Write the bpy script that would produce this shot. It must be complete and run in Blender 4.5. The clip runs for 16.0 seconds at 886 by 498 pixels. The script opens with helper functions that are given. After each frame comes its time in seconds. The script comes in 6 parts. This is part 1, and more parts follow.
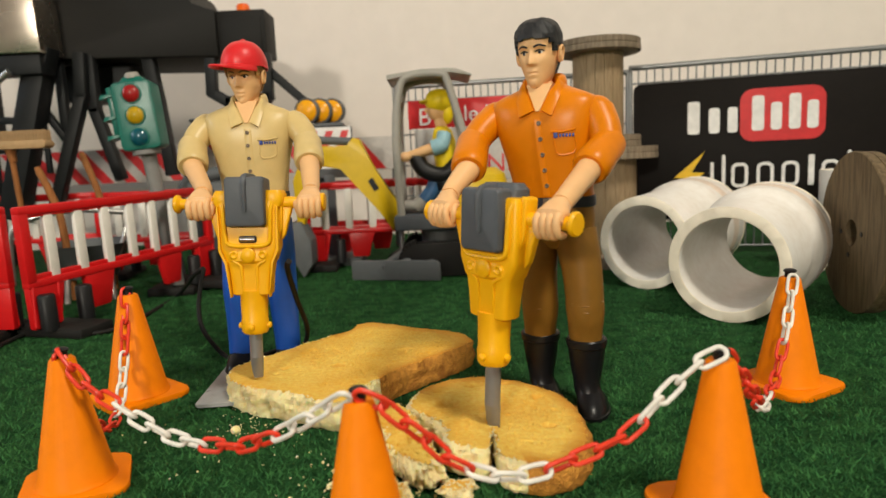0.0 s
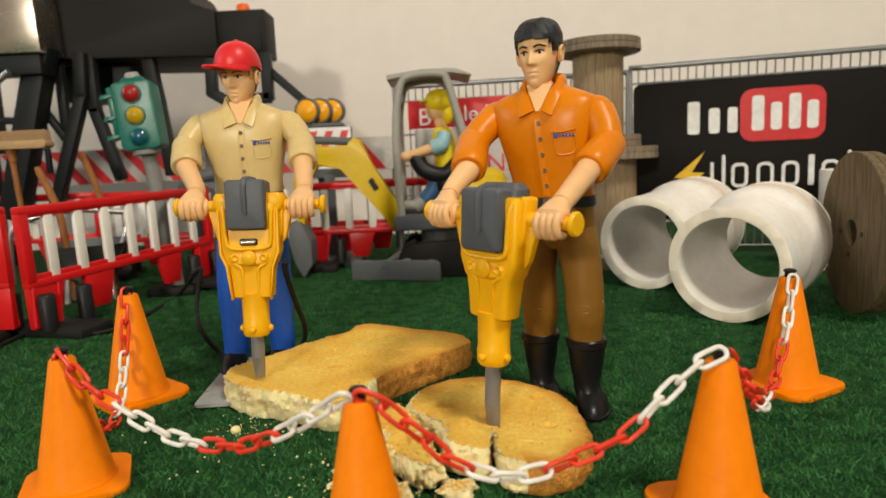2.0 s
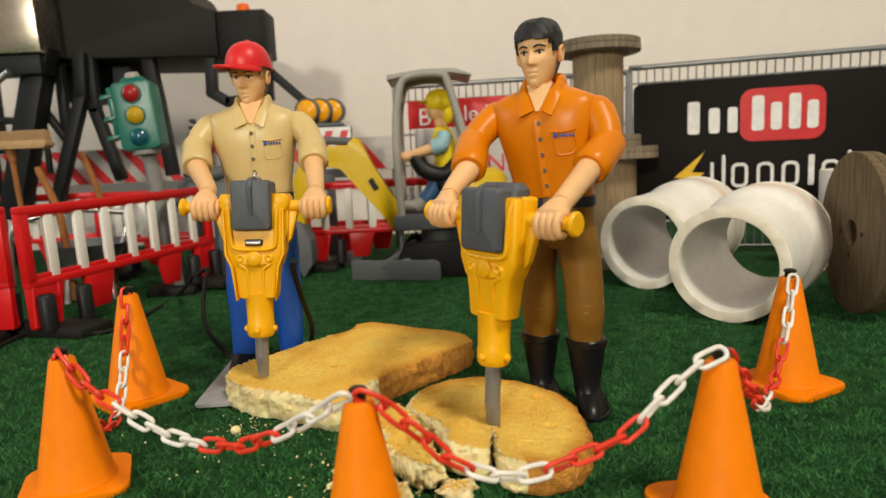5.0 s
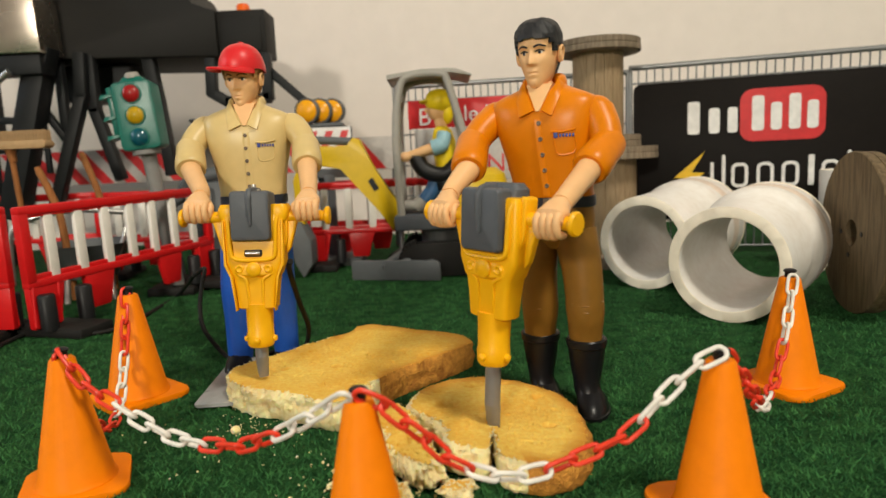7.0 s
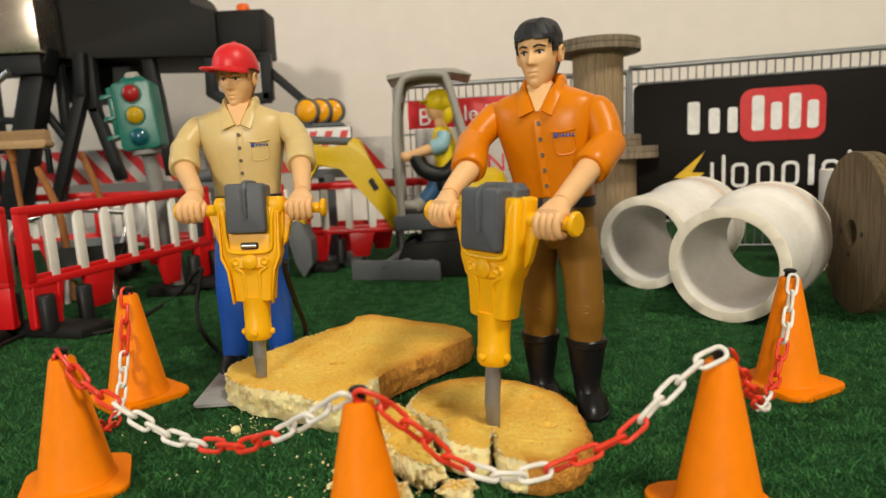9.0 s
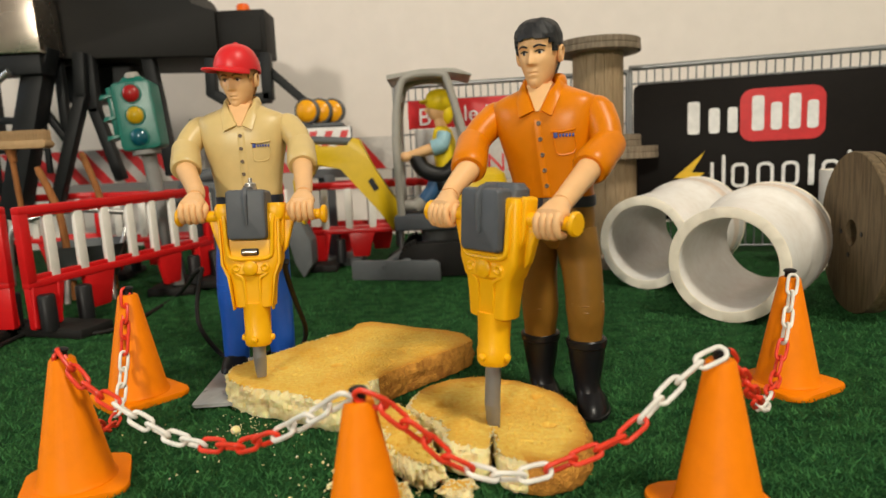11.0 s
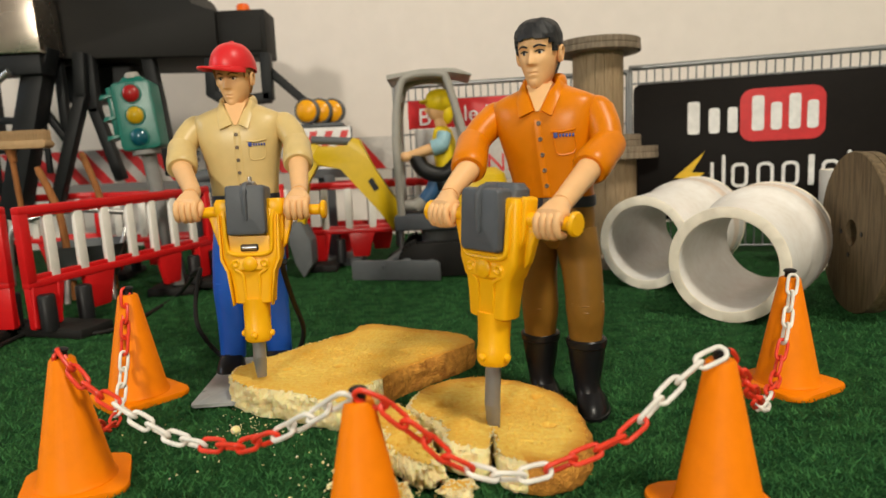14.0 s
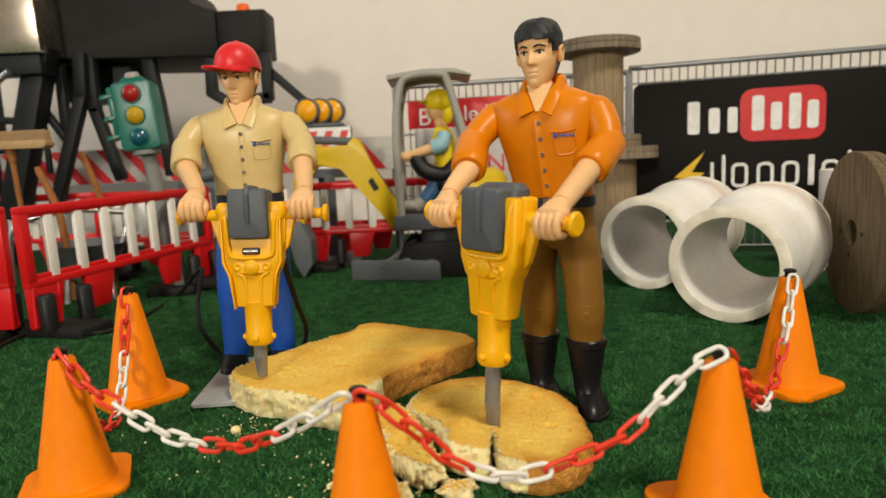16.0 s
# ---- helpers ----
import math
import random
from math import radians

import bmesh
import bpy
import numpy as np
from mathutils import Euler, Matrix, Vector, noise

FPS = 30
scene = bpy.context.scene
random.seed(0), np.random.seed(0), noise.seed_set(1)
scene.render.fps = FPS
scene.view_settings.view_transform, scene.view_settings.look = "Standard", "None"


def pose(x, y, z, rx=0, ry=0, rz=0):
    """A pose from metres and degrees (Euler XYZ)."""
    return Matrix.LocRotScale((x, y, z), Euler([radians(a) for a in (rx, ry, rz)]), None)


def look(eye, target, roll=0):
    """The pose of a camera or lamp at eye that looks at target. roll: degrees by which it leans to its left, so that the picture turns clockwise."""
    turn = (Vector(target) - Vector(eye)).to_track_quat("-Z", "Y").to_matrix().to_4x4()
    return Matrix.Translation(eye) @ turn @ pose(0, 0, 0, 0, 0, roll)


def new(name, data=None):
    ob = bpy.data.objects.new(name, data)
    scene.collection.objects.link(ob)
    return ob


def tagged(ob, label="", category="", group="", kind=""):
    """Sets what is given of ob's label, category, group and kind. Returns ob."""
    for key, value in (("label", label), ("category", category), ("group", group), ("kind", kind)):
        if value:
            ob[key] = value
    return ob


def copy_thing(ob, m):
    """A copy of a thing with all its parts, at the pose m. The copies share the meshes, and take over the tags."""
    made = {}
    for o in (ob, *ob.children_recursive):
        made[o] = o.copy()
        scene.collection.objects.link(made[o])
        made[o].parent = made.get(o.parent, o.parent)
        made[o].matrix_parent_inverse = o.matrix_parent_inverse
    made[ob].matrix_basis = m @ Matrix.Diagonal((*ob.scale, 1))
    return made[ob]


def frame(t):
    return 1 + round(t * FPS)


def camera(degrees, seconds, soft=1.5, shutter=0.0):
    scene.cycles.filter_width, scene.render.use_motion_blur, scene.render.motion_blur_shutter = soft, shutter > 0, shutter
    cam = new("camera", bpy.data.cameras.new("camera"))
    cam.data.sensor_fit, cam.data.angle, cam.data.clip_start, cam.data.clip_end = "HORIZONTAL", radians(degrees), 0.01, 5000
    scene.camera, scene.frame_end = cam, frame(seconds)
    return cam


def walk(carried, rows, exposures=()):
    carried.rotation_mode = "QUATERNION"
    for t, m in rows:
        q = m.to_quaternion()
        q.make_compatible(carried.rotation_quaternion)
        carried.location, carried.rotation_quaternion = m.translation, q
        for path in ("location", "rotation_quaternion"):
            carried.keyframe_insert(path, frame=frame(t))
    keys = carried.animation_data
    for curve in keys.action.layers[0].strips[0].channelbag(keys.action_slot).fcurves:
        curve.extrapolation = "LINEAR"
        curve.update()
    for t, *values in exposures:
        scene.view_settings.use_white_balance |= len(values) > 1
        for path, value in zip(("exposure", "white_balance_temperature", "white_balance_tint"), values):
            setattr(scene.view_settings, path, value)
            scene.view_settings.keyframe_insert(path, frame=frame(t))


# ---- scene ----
# A toy building site on green felt. Sizes below are in centimetres and are turned into metres by C.
C = 0.01

cam = camera(69.5, 16.0, soft=1.5)
cam.data.dof.use_dof, cam.data.dof.focus_distance, cam.data.dof.aperture_fstop = True, 0.188, 23.0
EYE = look((0, 0, 7.0 * C), (0, math.cos(radians(7.8)), 7.0 * C - math.sin(radians(7.8))), -2.6)
walk(cam, [(0.0, EYE), (16.0, EYE)], [(0.0, -0.64), (16.0, -0.64)])

# ---- light: warm ceiling bulbs of the room ----
world = bpy.data.worlds.new("room_air")
scene.world = world
world.use_nodes = True
world.node_tree.nodes["Background"].inputs["Color"].default_value = (0.72, 0.86, 1.0, 1)
world.node_tree.nodes["Background"].inputs["Strength"].default_value = 0.03


def bulb(name, at, target, size, power, color):
    data = bpy.data.lights.new(name, "AREA")
    data.shape, data.size, data.energy, data.color = "DISK", size, power, color
    ob = new(name, data)
    ob.matrix_world = look([a * C for a in at], [a * C for a in target])
    return ob


bulb("room_lamp", (-34, -96, 38), (0, 35, 6), 0.10, 10.5, (1.0, 0.93, 0.78))
bulb("ceiling_bulb", (48, -50, 118), (0, 28, 0), 0.26, 20.5, (1.0, 0.93, 0.78))


# cool daylight in the opening of the west window
sky_light = bpy.data.lights.new("window_daylight", "AREA")
sky_light.shape, sky_light.size, sky_light.size_y, sky_light.energy, sky_light.color = "RECTANGLE", 0.56, 0.46, 8.0, (0.70, 0.85, 1.0)
new("window_daylight", sky_light).matrix_world = look((-153.5 * C, -5 * C, 70 * C), (0, -5 * C, 60 * C))


# ---- materials ----
def mat(name, color, rough=0.5, metal=0.0, var=0.12, vscale=300.0, bump=0.1, bscale=1500.0, spec=0.36, second=None, coat=0.0, trans=0.0, wscale=60.0, deep=0.0006):
    """A surface whose colour drifts at two scales, with fine relief."""
    m = bpy.data.materials.new(name)
    m.use_nodes = True
    nt = m.node_tree
    b = nt.nodes["Principled BSDF"]
    tc = nt.nodes.new("ShaderNodeTexCoord")
    n1 = nt.nodes.new("ShaderNodeTexNoise")
    n1.inputs["Scale"].default_value, n1.inputs["Detail"].default_value = vscale, 5
    n0 = nt.nodes.new("ShaderNodeTexNoise")
    n0.inputs["Scale"].default_value, n0.inputs["Detail"].default_value = wscale, 3
    for n in (n0, n1):
        nt.links.new(tc.outputs["Object"], n.inputs["Vector"])
    add = nt.nodes.new("ShaderNodeMath")
    add.operation = "ADD"
    nt.links.new(n0.outputs["Fac"], add.inputs[0])
    nt.links.new(n1.outputs["Fac"], add.inputs[1])
    ramp = nt.nodes.new("ShaderNodeMapRange")
    ramp.inputs["From Min"].default_value, ramp.inputs["From Max"].default_value = 0.72, 1.28
    nt.links.new(add.outputs[0], ramp.inputs["Value"])
    mix = nt.nodes.new("ShaderNodeMix")
    mix.data_type = "RGBA"
    lo = second or [c * (1 - var) for c in color]
    hi = color if second else [min(1, c * (1 + var)) for c in color]
    mix.inputs["A"].default_value, mix.inputs["B"].default_value = (*lo, 1), (*hi, 1)
    nt.links.new(ramp.outputs["Result"], mix.inputs["Factor"])
    nt.links.new(mix.outputs["Result"], b.inputs["Base Color"])
    rr = nt.nodes.new("ShaderNodeMapRange")
    rr.inputs["To Min"].default_value, rr.inputs["To Max"].default_value = max(0.03, rough - 0.07), min(1, rough + 0.07)
    nt.links.new(n1.outputs["Fac"], rr.inputs["Value"])
    nt.links.new(rr.outputs["Result"], b.inputs["Roughness"])
    b.inputs["Metallic"].default_value = metal
    b.inputs["Specular IOR Level"].default_value = spec
    b.inputs["Coat Weight"].default_value = coat
    b.inputs["Transmission Weight"].default_value = trans
    if bump:
        n2 = nt.nodes.new("ShaderNodeTexNoise")
        n2.inputs["Scale"].default_value, n2.inputs["Detail"].default_value = bscale, 4
        nt.links.new(tc.outputs["Object"], n2.inputs["Vector"])
        bp = nt.nodes.new("ShaderNodeBump")
        bp.inputs["Strength"].default_value, bp.inputs["Distance"].default_value = bump, deep
        nt.links.new(n2.outputs["Fac"], bp.inputs["Height"])
        nt.links.new(bp.outputs["Normal"], b.inputs["Normal"])
    return m


def wood(name, light, dark, across="X", scale=260.0):
    """Weathered wood: long wavy grain with darker streaks."""
    m = mat(name, light, 0.75, var=0.1, bump=0.25, bscale=900)
    nt = m.node_tree
    b = nt.nodes["Principled BSDF"]
    tc = nt.nodes.new("ShaderNodeTexCoord")
    mp = nt.nodes.new("ShaderNodeMapping")
    mp.inputs["Scale"].default_value = {"X": (1, 0.12, 0.12), "Y": (0.12, 1, 0.12), "Z": (1, 1, 0.12), "Q": (0.12, 1, 1)}[across]
    nz = nt.nodes.new("ShaderNodeTexNoise")
    nz.inputs["Scale"].default_value, nz.inputs["Detail"].default_value, nz.inputs["Distortion"].default_value = scale * 3, 8, 0.4
    cr = nt.nodes.new("ShaderNodeValToRGB")
    cr.color_ramp.elements[0].position, cr.color_ramp.elements[0].color = 0.32, (*dark, 1)
    cr.color_ramp.elements[1].position, cr.color_ramp.elements[1].color = 0.62, (*light, 1)
    nt.links.new(tc.outputs["Object"], mp.inputs["Vector"])
    nt.links.new(mp.outputs["Vector"], nz.inputs["Vector"])
    nt.links.new(nz.outputs["Fac"], cr.inputs["Fac"])
    nt.links.new(cr.outputs["Color"], b.inputs["Base Color"])
    return m


def glow(name, color, strength, base):
    m = mat(name, base, 0.25, coat=0.5, bump=0)
    b = m.node_tree.nodes["Principled BSDF"]
    b.inputs["Emission Color"].default_value = (*color, 1)
    b.inputs["Emission Strength"].default_value = strength
    return m


FELT = mat("green_felt", (0.041, 0.150, 0.043), 0.95, var=0.3, vscale=900, bump=1.0, bscale=2600, spec=0.1, second=(0.008, 0.048, 0.015), wscale=150, deep=0.002)
FIBRE = mat("green_fibre", (0.060, 0.195, 0.058), 0.9, spec=0.1, second=(0.018, 0.085, 0.028), vscale=500, wscale=150, bump=0)
PLASTER = mat("cream_plaster", (0.85, 0.765, 0.705), 0.85, var=0.03, vscale=60, bump=0.15, bscale=250, spec=0.2, wscale=6)
CEILING = mat("ceiling_paint", (0.75, 0.73, 0.70), 0.9, var=0.02, bump=0, wscale=4)
ORANGE = mat("orange_cone_plastic", (0.87, 0.222, 0.001), 0.48, spec=0.12, var=0.06, bump=0.08, second=(0.79, 0.195, 0.001))
SHIRT_ORANGE = mat("orange_shirt_plastic", (0.66, 0.190, 0.001), 0.34, spec=0.26, var=0.06, bump=0.05)
SHIRT_TAN = mat("tan_shirt_plastic", (0.64, 0.475, 0.205), 0.36, var=0.05, bump=0.05)
SKIN = mat("flesh_plastic", (0.80, 0.47, 0.22), 0.42, var=0.04, bump=0.03)
HAIR_BLACK = mat("black_hair_plastic", (0.018, 0.018, 0.020), 0.5, bump=0.3, bscale=900)
HAIR_BLOND = mat("blond_hair_plastic", (0.40, 0.22, 0.07), 0.5, bump=0.3, bscale=900)
TROUSER_BROWN = mat("brown_trouser_plastic", (0.20, 0.095, 0.013), 0.44, var=0.08, bump=0.06)
TROUSER_BLUE = mat("blue_trouser_plastic", (0.012, 0.085, 0.44), 0.38, var=0.06, bump=0.05)
BOOT = mat("black_boot_plastic", (0.008, 0.008, 0.009), 0.32, spec=0.25, bump=0.06)
BELT = mat("navy_belt_plastic", (0.022, 0.026, 0.040), 0.45, bump=0.05)
EYE_WHITE = mat("eye_paint", (0.8, 0.76, 0.70), 0.4, bump=0)
EYE_DARK = mat("eye_dark_paint", (0.02, 0.018, 0.03), 0.4, bump=0)
BROW = mat("brow_paint", (0.20, 0.10, 0.04), 0.5, bump=0)
LIP = mat("lip_paint", (0.66, 0.34, 0.17), 0.5, bump=0)
BADGE = mat("badge_blue_paint", (0.03, 0.06, 0.28), 0.4, bump=0)
BUTTON = mat("button_paint", (0.16, 0.12, 0.09), 0.4, metal=0.3, bump=0)
CAP_RED = mat("red_cap_plastic", (0.66, 0.020, 0.024), 0.36, var=0.06, bump=0.05)
YELLOW = mat("yellow_tool_plastic", (0.90, 0.47, 0.004), 0.38, var=0.05, bump=0.05, second=(0.84, 0.40, 0.003))
YELLOW_EX = mat("yellow_machine_plastic", (0.66, 0.43, 0.005), 0.36, var=0.05, bump=0.05)
SLATE = mat("slate_grey_plastic", (0.085, 0.092, 0.105), 0.5, var=0.08, bump=0.06)
STEEL = mat("brushed_steel", (0.52, 0.51, 0.50), 0.32, metal=0.9, var=0.1, bump=0.12, bscale=2500)
CHISEL = mat("grey_chisel_plastic", (0.27, 0.265, 0.26), 0.36, metal=0.45, var=0.08, bump=0.05)
SHEET = mat("polished_sheet_metal", (0.62, 0.54, 0.46), 0.27, metal=1.0, var=0.16, vscale=40, bump=0.1, bscale=300)
RED_PLASTIC = mat("red_barrier_plastic", (0.62, 0.009, 0.011), 0.34, var=0.07, bump=0.05)
WHITE_PLASTIC = mat("white_slat_plastic", (0.86, 0.82, 0.76), 0.42, var=0.05, bump=0.05)
BLACK_PLASTIC = mat("black_plastic", (0.011, 0.011, 0.012), 0.42, spec=0.25, bump=0.08)
RUBBER = mat("black_rubber", (0.014, 0.013, 0.012), 0.65, spec=0.2, bump=0.15)
CHARCOAL = mat("charcoal_machine_plastic", (0.013, 0.012, 0.011), 0.6, spec=0.22, var=0.08, bump=0.06)
GANTRY = mat("black_gantry_plastic", (0.010, 0.011, 0.012), 0.5, spec=0.25, bump=0.06)
TL_GREEN = mat("teal_housing_plastic", (0.008, 0.135, 0.103), 0.3, var=0.06, bump=0.05)
LENS_RED = mat("red_lens", (0.33, 0.010, 0.012), 0.12, coat=0.6, bump=0)
LENS_AMBER = mat("amber_lens", (0.46, 0.28, 0.005), 0.12, coat=0.6, bump=0)
LENS_BLUE = mat("teal_lens", (0.004, 0.085, 0.12), 0.12, coat=0.6, bump=0)
BEACON_RED = mat("red_orange_beacon", (0.85, 0.13, 0.006), 0.3, coat=0.4, bump=0.05)
BEACON = mat("orange_lamp_lens", (0.95, 0.40, 0.006), 0.3, coat=0.5, bump=0.05)
GREY_TUBE = mat("light_grey_plastic", (0.35, 0.33, 0.295), 0.45, var=0.05, bump=0.05)
POLE_GREY = mat("pole_grey_plastic", (0.22, 0.22, 0.21), 0.5, var=0.06, bump=0.05)
MID_GREY = mat("mid_grey_plastic", (0.105, 0.112, 0.118), 0.5, var=0.07, bump=0.06)
ZINC = mat("galvanised_wire", (0.27, 0.275, 0.28), 0.45, metal=0.5, bump=0.05)
PVC = mat("white_pipe_plastic", (0.85, 0.82, 0.78), 0.36, var=0.03, bump=0.05, second=(0.76, 0.71, 0.65))
BAND = mat("scuffed_pipe_band", (0.72, 0.60, 0.50), 0.6, var=0.12, bump=0.1)
PVC_CUT = mat("sawn_pipe_edge", (0.88, 0.80, 0.66), 0.75, var=0.05, bump=0.35, bscale=1800)
BLACK_BOARD = mat("black_sign_board", (0.009, 0.007, 0.006), 0.5, spec=0.08, bump=0.02)
SIGN_RED = mat("red_sign_print", (0.60, 0.025, 0.028), 0.4, bump=0)
SIGN_WHITE = mat("white_sign_print", (0.80, 0.78, 0.76), 0.45, bump=0)
# greyed white: the shade on the boards and sign panel is in the colour
SHADED_WHITE = mat("shaded_white_board", (0.52, 0.49, 0.46), 0.6, var=0.1, bump=0.05)
SIGN_YELLOW = mat("yellow_sign_print", (0.85, 0.52, 0.01), 0.4, bump=0)
CHAIN_RED = mat("red_chain_plastic", (0.74, 0.048, 0.020), 0.38, bump=0.04)
CHAIN_WHITE = mat("white_chain_plastic", (0.80, 0.76, 0.70), 0.4, bump=0.04)
SPOOL_WOOD = wood("weathered_spool_wood", (0.25, 0.195, 0.135), (0.13, 0.098, 0.066), "X")
SPOOL_CORE = wood("spool_stave_wood", (0.33, 0.235, 0.135), (0.25, 0.172, 0.094), "Z")
DISC_WOOD = wood("grey_brown_reel_wood", (0.165, 0.115, 0.060), (0.085, 0.057, 0.028), "Q", 160)
HANDLE_WOOD = wood("tool_handle_wood", (0.34, 0.13, 0.035), (0.22, 0.08, 0.02), "Z")
BROOM_WOOD = mat("broom_plastic", (0.42, 0.27, 0.13), 0.55, bump=0.1)
VEST = mat("yellow_vest_plastic", (0.80, 0.58, 0.01), 0.45, bump=0.05)
SHIRT_BLUE = mat("light_blue_shirt_plastic", (0.26, 0.44, 0.50), 0.45, bump=0.05)
JEANS = mat("denim_blue_plastic", (0.035, 0.10, 0.22), 0.5, bump=0.05)
PLATE = mat("clear_grey_plate", (0.36, 0.37, 0.37), 0.3, bump=0.05)
TOAST = mat("toasted_bread", (0.99, 0.68, 0.145), 0.85, bump=0.7, bscale=3200, vscale=800, second=(0.90, 0.465, 0.056), spec=0.15, wscale=70, deep=0.0012)
CRUMB = mat("pale_bread_crumb", (0.99, 0.86, 0.47), 0.95, bump=0.5, bscale=3400, vscale=900, second=(0.92, 0.70, 0.32), spec=0.1, wscale=90, deep=0.0010)
CRUST = mat("brown_bread_crust", (0.74, 0.35, 0.060), 0.8, bump=0.9, bscale=1800, vscale=600, second=(0.38, 0.145, 0.024), spec=0.2, wscale=120, deep=0.0010)


def browned(m, dark):
    """Lets the brown tint kept on the mesh, oven browning and darker pits, deepen a bread's colour."""
    nt = m.node_tree
    b = nt.nodes["Principled BSDF"]
    base = b.inputs["Base Color"].links[0].from_socket
    at = nt.nodes.new("ShaderNodeAttribute")
    at.attribute_name = "browning"
    mix = nt.nodes.new("ShaderNodeMix")
    mix.data_type = "RGBA"
    mix.inputs["B"].default_value = (*dark, 1)
    nt.links.new(at.outputs["Fac"], mix.inputs["Factor"])
    nt.links.new(base, mix.inputs["A"])
    nt.links.new(mix.outputs["Result"], b.inputs["Base Color"])


browned(TOAST, (0.68, 0.275, 0.032))
for m, weight in ((TOAST, 0.12), (CRUMB, 0.35)):
    soft = m.node_tree.nodes["Principled BSDF"].inputs
    soft["Subsurface Weight"].default_value, soft["Subsurface Scale"].default_value = weight, 0.003
    soft["Subsurface Radius"].default_value = (1.0, 0.6, 0.25)


# ---- mesh helpers (centimetres) ----
def mesh_of(bm, mats, smooth=True, angle=38):
    bmesh.ops.recalc_face_normals(bm, faces=bm.faces[:])
    bmesh.ops.scale(bm, vec=(C, C, C), verts=bm.verts[:])
    me = bpy.data.meshes.new("mesh")
    if smooth:
        for f in bm.faces:
            f.smooth = True
        lim = radians(angle)
        for e in bm.edges:
            if len(e.link_faces) == 2 and e.calc_face_angle(0) > lim:
                e.smooth = False
    bm.to_mesh(me)
    bm.free()
    for m in mats if isinstance(mats, (list, tuple)) else [mats]:
        me.materials.append(m)
    return me


def part(name, bm, material, parent=None, label="", smooth=True):
    ob = new(name, mesh_of(bm, material, smooth))
    if parent:
        ob.parent = parent
    return tagged(ob, label) if label else ob


def thing(name, label, category, group="", kind=""):
    return tagged(new(name), label, category, group, kind)


def place(ob, x=0, y=0, z=0, rx=0, ry=0, rz=0):
    ob.matrix_basis = pose(x * C, y * C, z * C, rx, ry, rz)
    return ob


def fresh():
    return bmesh.new()


def faces_from(bm, before, mi):
    for f in list(bm.faces)[before:]:
        f.material_index = mi


def box(bm, c, s, bevel=0.04, m=None, mi=0, seg=2):
    before = len(bm.faces)
    tm = fresh()
    bmesh.ops.create_cube(tm, size=1)
    bmesh.ops.scale(tm, vec=s, verts=tm.verts[:])
    if bevel:
        bmesh.ops.bevel(tm, geom=tm.edges[:], offset=min(bevel, min(s) * 0.45), segments=seg, profile=0.5, affect="EDGES")
    add(bm, tm, (m or Matrix.Identity(4)) if c is None else Matrix.Translation(c) @ (m or Matrix.Identity(4)))
    faces_from(bm, before, mi)


def add(bm, tm, m):
    vs = [bm.verts.new(m @ v.co) for v in tm.verts]
    tm.verts.index_update()
    for f in tm.faces:
        nf = bm.faces.new([vs[v.index] for v in f.verts])
        nf.material_index = f.material_index
    tm.free()


def rot(rx=0, ry=0, rz=0):
    return Euler([radians(a) for a in (rx, ry, rz)]).to_matrix().to_4x4()


def loft(bm, rings, mi=0, caps=True, closed=False):
    """Joins rings of equally many points."""
    rows = [[bm.verts.new(p) for p in r] for r in rings]
    n = len(rows[0])
    pairs = list(zip(rows, rows[1:])) + ([(rows[-1], rows[0])] if closed else [])
    for a, b in pairs:
        for i in range(n):
            f = bm.faces.new((a[i], a[(i + 1) % n], b[(i + 1) % n], b[i]))
            f.material_index = mi
    if caps and not closed:
        bm.faces.new(rows[0][::-1]).material_index = mi
        bm.faces.new(rows[-1]).material_index = mi


def frames_along(pts):
    pts = [Vector(p) for p in pts]
    up = None
    out = []
    for i, p in enumerate(pts):
        d = (pts[min(i + 1, len(pts) - 1)] - pts[max(i - 1, 0)]).normalized()
        if up is None:
            up = Vector((0, 0, 1)) if abs(d.z) < 0.9 else Vector((0, 1, 0))
        side = d.cross(up).normalized()
        up = side.cross(d).normalized()
        out.append((p, side, up))
    return out


def tube(bm, pts, r, seg=10, mi=0, flat=1.0, caps=True):
    """A round rod along points; r: one radius or one a point; flat: height over width."""
    rs = r if isinstance(r, (list, tuple)) else [r] * len(pts)
    rings = []
    for (p, s, u), rad in zip(frames_along(pts), rs):
        rings.append([p + s * rad * math.cos(a) + u * rad * flat * math.sin(a) for a in (2 * math.pi * k / seg for k in range(seg))])
    loft(bm, rings, mi, caps)


def smooth_path(pts, n=8):
    """Catmull-Rom through points."""
    p = [Vector(q) for q in pts]
    p = [p[0] * 2 - p[1]] + p + [p[-1] * 2 - p[-2]]
    out = []
    for i in range(1, len(p) - 2):
        for k in range(n):
            t = k / n
            a, b, c, d = p[i - 1:i + 3]
            out.append(0.5 * ((2 * b) + (c - a) * t + (2 * a - 5 * b + 4 * c - d) * t * t + (3 * b - 3 * c + d - a) * t ** 3))
    out.append(p[-2])
    return out


def lathe(bm, profile, seg=28, mi=0, m=None, caps=True):
    """Turns (radius, height) round the z axis."""
    m = m or Matrix.Identity(4)
    loft(bm, [[m @ Vector((max(r, 1e-4) * math.cos(2 * math.pi * k / seg), max(r, 1e-4) * math.sin(2 * math.pi * k / seg), z)) for k in range(seg)] for r, z in profile], mi, caps)


